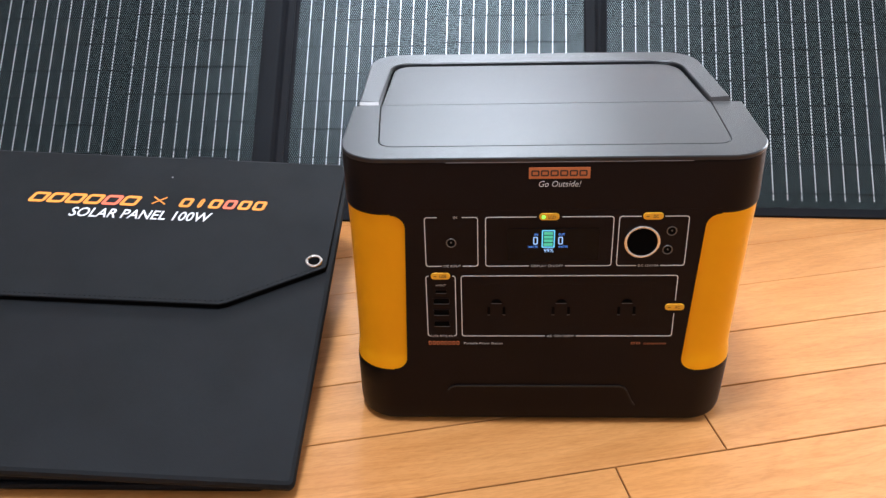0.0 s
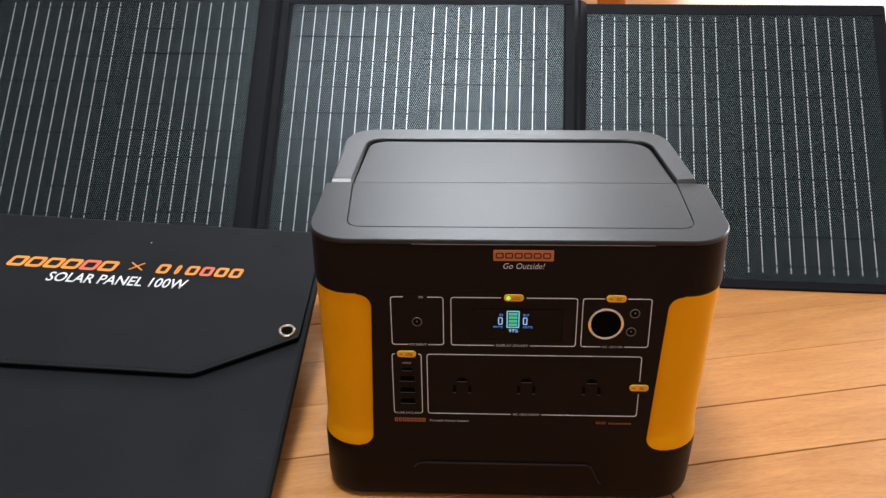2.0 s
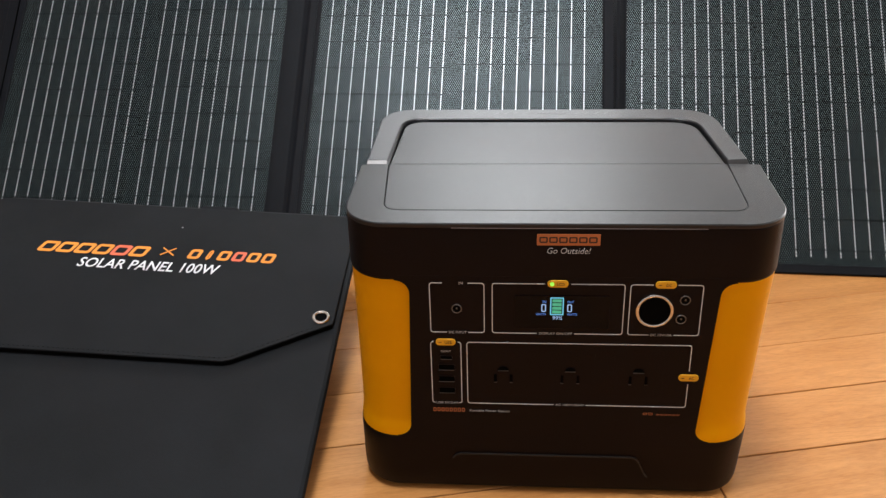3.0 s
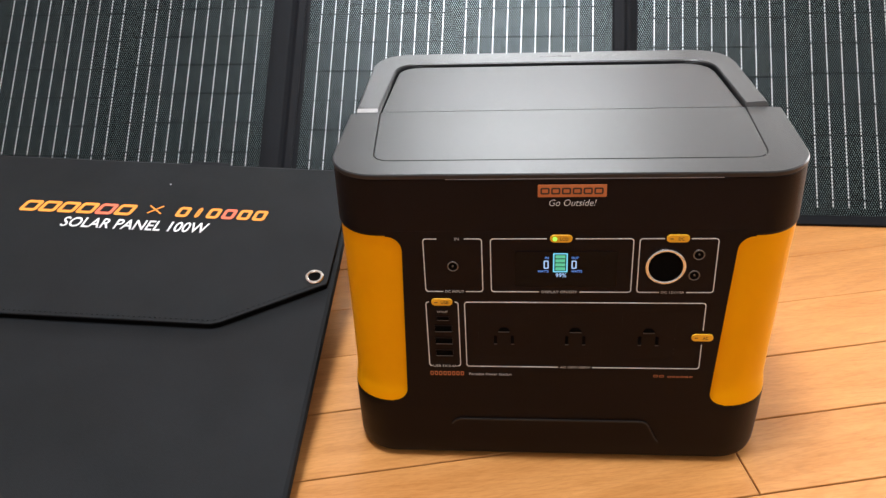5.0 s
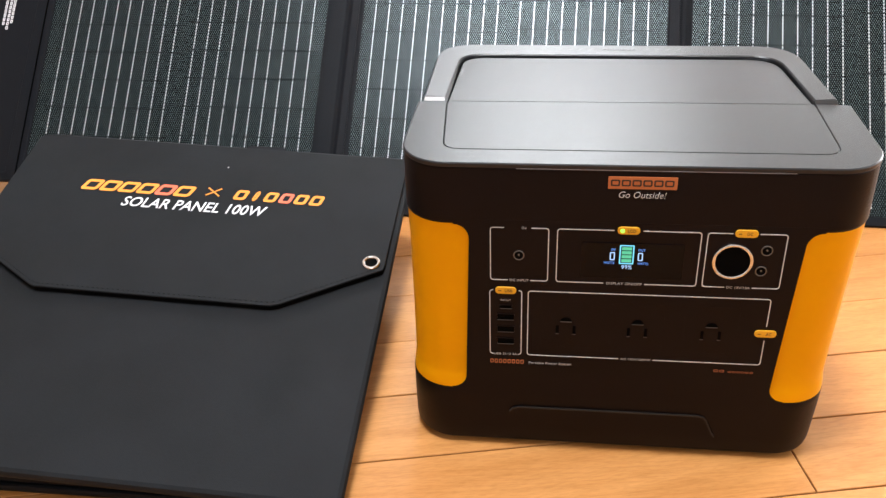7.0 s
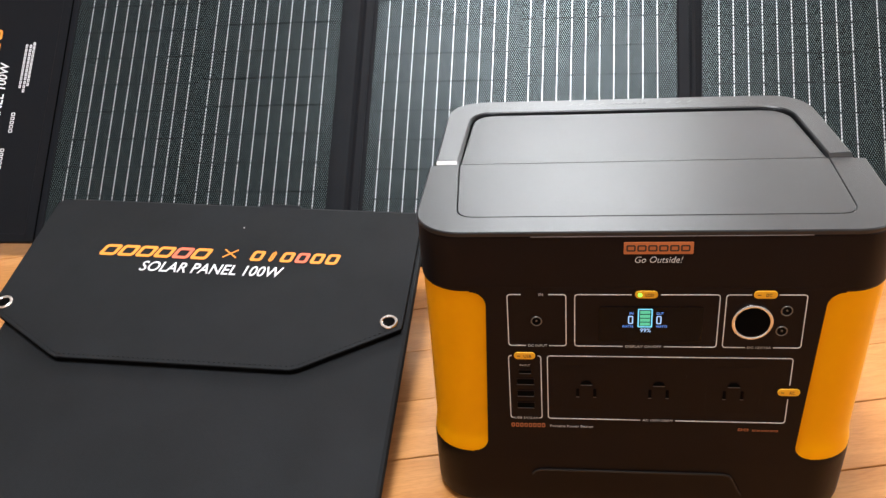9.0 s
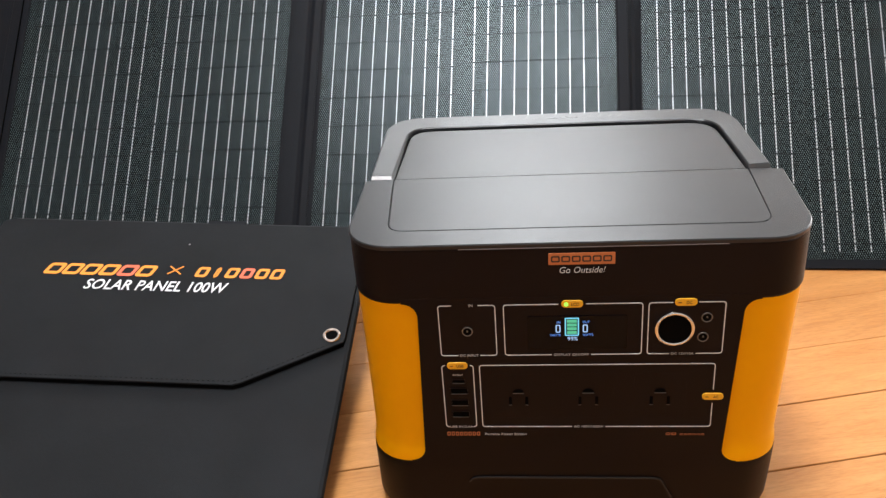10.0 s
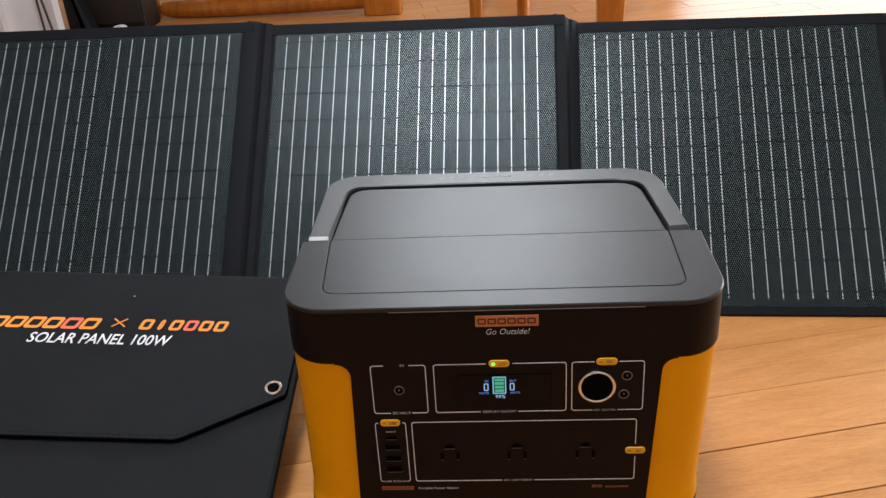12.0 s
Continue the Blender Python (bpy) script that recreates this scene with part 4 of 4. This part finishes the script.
part("spine", plate(rounded(-0.648, 0.310, -0.226, 0.328, 0.006, 3), -0.017, -0.0012, 0.004), canvas, case, "", True, m=TOPF)
# fine stitches along the flap's edge
seam_line = inset(flap_line, 0.0042)
for a, b in zip(seam_line[1:8], seam_line[2:9]):
    a, b = Vector(a), Vector(b)
    n = int((b - a).length / 0.0050)
    for i in range(n):
        part("stitch", stroke([a.lerp(b, (i + 0.2) / n), a.lerp(b, (i + 0.65) / n)], 0.0007, 0, 0.0004), stitch_thread, flap, m=TOPF)
for gx, gy in ((-0.2385, 0.1605), (-0.6455, 0.1585)):
    ring = part("grommet", moved(torus(0.0075, 0.0017, n=32, k=10, squash=0.7), gx, gy), chrome, flap, "chrome grommet", True, m=TOPF @ Matrix.Translation((0, 0, 0.0006)))
    # black disc stands for the dark seen through the ring
    part("grommet_hole_shade", moved(disc(0.0062, 0, 0.0004), gx, gy), shade_rubber_black, flap, m=TOPF)
part("pull_handle", plate(rounded(-0.412, 0.316, -0.366, 0.3300, 0.004, 3), -0.0045, -0.0005, 0.0015), border_cloth, case, "black webbing pull handle", True, m=TOPF)
part("lint_speck", moved(disc(0.0009, 0, 0.0005, 8), -0.4225, 0.287), print_grey, flap, "white lint speck", m=TOPF)


def flap_print(name, bm, mat, x, y, label=""):
    return part(name, moved(bm, x, y), mat, flap, label, m=TOPF @ Matrix.Translation((0, 0, 0.0004)))


flap_print("lettering", lettering("SOLAR PANEL 100W", 0.0150, 0.158, 0.18, 0.012), fabric_white, -0.4405, 0.2205, "white slanted lettering")
for k in range(6):
    flap_print("mark", mark(0, 0, 0.0190, 0.0170, 0.0040, 0.3), fabric_red if k == 4 else fabric_orange, -0.5620 + 0.0208 * k, 0.2425, "orange mark")
flap_print("cross_mark", stroke([(-0.0075, -0.006), (0.0075, 0.006)], 0.0016), fabric_orange, -0.4260, 0.2450)
flap_print("cross_mark", stroke([(-0.0075, 0.006), (0.0075, -0.006)], 0.0016), fabric_orange, -0.4260, 0.2450)
for k in range(6):
    flap_print("mark", mark(0, 0, 0.0135 if k != 1 else 0.0050, 0.0155, 0.0036 if k != 1 else 0.0022, 0.22), fabric_red if k == 3 else fabric_orange, -0.3950 + 0.0166 * k, 0.2435, "orange mark")

# ---- far side of the room ----
chair = thing("wooden_chair", "orange varnished wooden chair with a round floor rail", "chair", (-0.55, 2.3, 0))
part("post", plate(rounded(-0.400, 2.13, -0.283, 2.19, 0.012, 4), 0.0, 0.42, 0.006), chair_wood, chair, smooth=True)
part("rail", tube([(-1.075, 2.245, 0.030), (-1.065, 2.243, 0.029), (-1.03, 2.236, 0.028), (-0.85, 2.222, 0.029), (-0.62, 2.206, 0.033), (-0.39, 2.185, 0.040)], 0.027, n=18, radii=[0.010, 0.021, 0.027, 0.028, 0.028, 0.026]), chair_wood, chair, smooth=True)
part("rail_end", tube([(-1.10, 2.245, 0.0), (-1.10, 2.245, 0.42)], 0.023, n=16), chair_wood, chair, smooth=True)
part("seat", plate(rounded(-1.11, 2.12, -0.27, 2.62, 0.04, 5), 0.42, 0.455, 0.01), chair_wood, chair, smooth=True)
for x in (-1.10, -0.34):
    part("leg", tube([(x, 2.58, 0.0), (x, 2.58, 0.42)], 0.022, n=14), chair_wood, chair, smooth=True)
stool = thing("wooden_stool", "orange varnished wooden stool with slim legs", "stool", (0.02, 2.2, 0))
for x, y in ((-0.053, 2.06), (0.087, 2.04), (-0.04, 2.32), (0.10, 2.32)):
    part("leg", tube([(x, y, 0.0), (x, y, 0.40)], 0.018, n=14, radii=[0.019, 0.023]), chair_wood, stool, smooth=True)
part("seat", plate([(0.023 + 0.16 * math.cos(2 * math.pi * i / 40), 2.185 + 0.17 * math.sin(2 * math.pi * i / 40)) for i in range(40)], 0.40, 0.43, 0.008), chair_wood, stool, smooth=True)
table = thing("wooden_table", "orange varnished round side table with flat tapered legs", "table", (0.33, 2.3, 0))
for x, y in ((0.325, 1.92), (0.05, 2.62), (0.62, 2.62)):
    rings = [[(px, py, z) for px, py in rounded(x - w, y - 0.03, x + w, y + 0.03, 0.008, 3)] for z, w in ((0.0, 0.036), (0.15, 0.043), (0.66, 0.055))]
    part("leg", loft(bmesh.new(), rings), chair_wood, table, smooth=True)
part("tabletop", plate([(0.33 + 0.43 * math.cos(2 * math.pi * i / 48), 2.32 + 0.43 * math.sin(2 * math.pi * i / 48)) for i in range(48)], 0.66, 0.69, 0.006), chair_wood, table, smooth=True)
# curtain, cabinet, cable, small dome
bm = bmesh.new()
cols = 90
for side, y0 in ((0, 0.0), (1, 0.004)):
    rows = []
    for z in (0.02, 0.6, 1.3, 2.2):
        rows.append([bm.verts.new((-2.55 + 1.305 * i / cols, 1.93 + y0 + 0.028 * math.sin(i * 0.62) + 0.012 * math.sin(i * 0.23 + 1) * (1.2 - z * 0.3), z)) for i in range(cols + 1)])
    for a, b in zip(rows, rows[1:]):
        for i in range(cols):
            bm.faces.new((a[i], a[i + 1], b[i + 1], b[i]))
tagged(part("curtain", bm, white_cloth, None, smooth=True), "white floor-length curtain hanging in soft folds", "curtain")
cabinet = thing("cabinet", "low dark brown wooden cabinet on the floor", "cabinet", (-1.16, 2.11, 0))
part("body", plate(rounded(-1.31, 2.074, -1.066, 2.20, 0.004, 2), 0.0, 0.40, 0.003), dark_cabinet_mat, cabinet)
part("door", box(-1.30, 2.06, 0.03, -1.072, 2.073, 0.38, 0.002), dark_cabinet_mat, cabinet)
bag = tagged(part("dark_bag", loft(bmesh.new(), [[(x, y, z) for x, y in rounded(-1.240 - 0.10 * z, 1.985, -1.190 - 0.30 * z, 2.045, 0.015, 5)] for z in (0.0, 0.03, 0.2, 0.38, 0.42)]), canvas, None, smooth=True), "dark grey fabric bag standing by the curtain", "bag")
tagged(part("cable", tube([(-1.320, 1.900, 0.5), (-1.292, 1.890, 0.22), (-1.286, 1.880, 0.08), (-1.280, 1.870, 0.004), (-1.266, 1.870, 0.004), (-1.263, 1.880, 0.06), (-1.276, 1.890, 0.13), (-1.290, 1.895, 0.22)], 0.0035, n=8), cable_black, None, smooth=True), "black cable hanging in a loop to the floor", "cable")
dome = [(0.022, 0.0), (0.022, 0.030), (0.019, 0.036), (0.012, 0.039), (0.004, 0.040)]
tagged(part("small_dome", loft(bmesh.new(), [[(-1.117 + r * math.cos(a), 2.00 + r * math.sin(a), z) for a in (2 * math.pi * i / 20 for i in range(20))] for r, z in dome]), white_plastic, None, smooth=True), "small pale rounded plastic cap on the floor", "cap")

# ---- floor planks, last ----
ANG, PITCH = math.atan(0.218), 0.0815
CA, SA = math.cos(ANG), math.sin(ANG)
V0 = -SA * 0.156 + CA * -0.031
LENGTHS = (0.62, 0.76, 0.91, 1.21)
GAP, TIGHT = 0.0013, 0.0003
FINE_SEAMS = (3, 4, 6)


def plank_of(length, lower, upper):
    """A board whose long edges stand back by lower and upper, its arrises eased."""
    if (length, lower, upper) not in plank_mesh:
        o = [(GAP / 2, lower), (length - GAP / 2, lower), (length - GAP / 2, PITCH - upper), (GAP / 2, PITCH - upper)]
        bm = loft(bmesh.new(), [[(x, y, -0.0095) for x, y in o], [(x, y, -0.0006) for x, y in o], [(x, y, 0.0) for x, y in inset(o, 0.0006)]])
        bmesh.ops.recalc_face_normals(bm, faces=bm.faces)
        me = bpy.data.meshes.new("plank")
        bm.to_mesh(me)
        bm.free()
        me.materials.append(floor_wood)
        plank_mesh[length, lower, upper] = me
    return plank_mesh[length, lower, upper]


plank_mesh = {}
rng = random.Random(5)
TURN_PLANK = Matrix.Rotation(ANG, 4, "Z")
rest_v, rest_f = [], []
JOINTS = {0: CA * 0.156 + SA * -0.031, -1: CA * 0.055 + SA * -0.055}
for j in range(-45, 60):
    near = -3 <= j <= 7
    anchor = JOINTS[j] if j in JOINTS else -0.24 - 0.05 * ((j * 7) % 5)
    edges = [TIGHT / 2 if e in FINE_SEAMS else GAP / 2 for e in (j, j + 1)]
    start = anchor - 0.91 * 4 if near else -4.6 - rng.random() * 0.9
    u, first = start, True
    while u < 4.5:
        length = 0.91 if near and u < anchor - 0.1 else 1.21 if near and u < anchor + 0.1 else rng.choice(LENGTHS)
        v = V0 + j * PITCH
        mu, mv = u + length / 2, v + PITCH / 2
        cx, cy = CA * mu - SA * mv, SA * mu + CA * mv
        m = Matrix.Translation((CA * u - SA * v, SA * u + CA * v, 0)) @ TURN_PLANK
        if -1.7 < cx < 1.7 and -0.9 < cy < 2.7:
            ob = new("plank", plank_of(length, *edges))
            ob.matrix_world = m
            ob.parent = floor
        elif RX0 - 0.75 < cx < RX1 + 0.75 and RY0 - 0.35 < cy < RY1 + 0.35:
            n = len(rest_v)
            board = plank_of(length, *edges)
            for vert in board.vertices:
                w = m @ vert.co
                rest_v.append((w.x, w.y, w.z))
            rest_f += [[n + k for k in p.vertices] for p in board.polygons]
        u += length
me = bpy.data.meshes.new("outer_planks")
me.from_pydata(rest_v, [], rest_f)
bm = bmesh.new()
bm.from_mesh(me)
# cut off under the walls
for co, no in (((RX0 - 0.05, 0, 0), (-1, 0, 0)), ((RX1 + 0.05, 0, 0), (1, 0, 0)), ((0, RY0 - 0.05, 0), (0, -1, 0)), ((0, RY1 + 0.05, 0), (0, 1, 0))):
    bmesh.ops.bisect_plane(bm, geom=bm.verts[:] + bm.edges[:] + bm.faces[:], plane_co=co, plane_no=no, clear_outer=True)
bm.to_mesh(me)
bm.free()
me.materials.append(floor_wood)
outer = new("outer_planks", me)
outer.parent = floor
tagged(outer, kind="stuff")
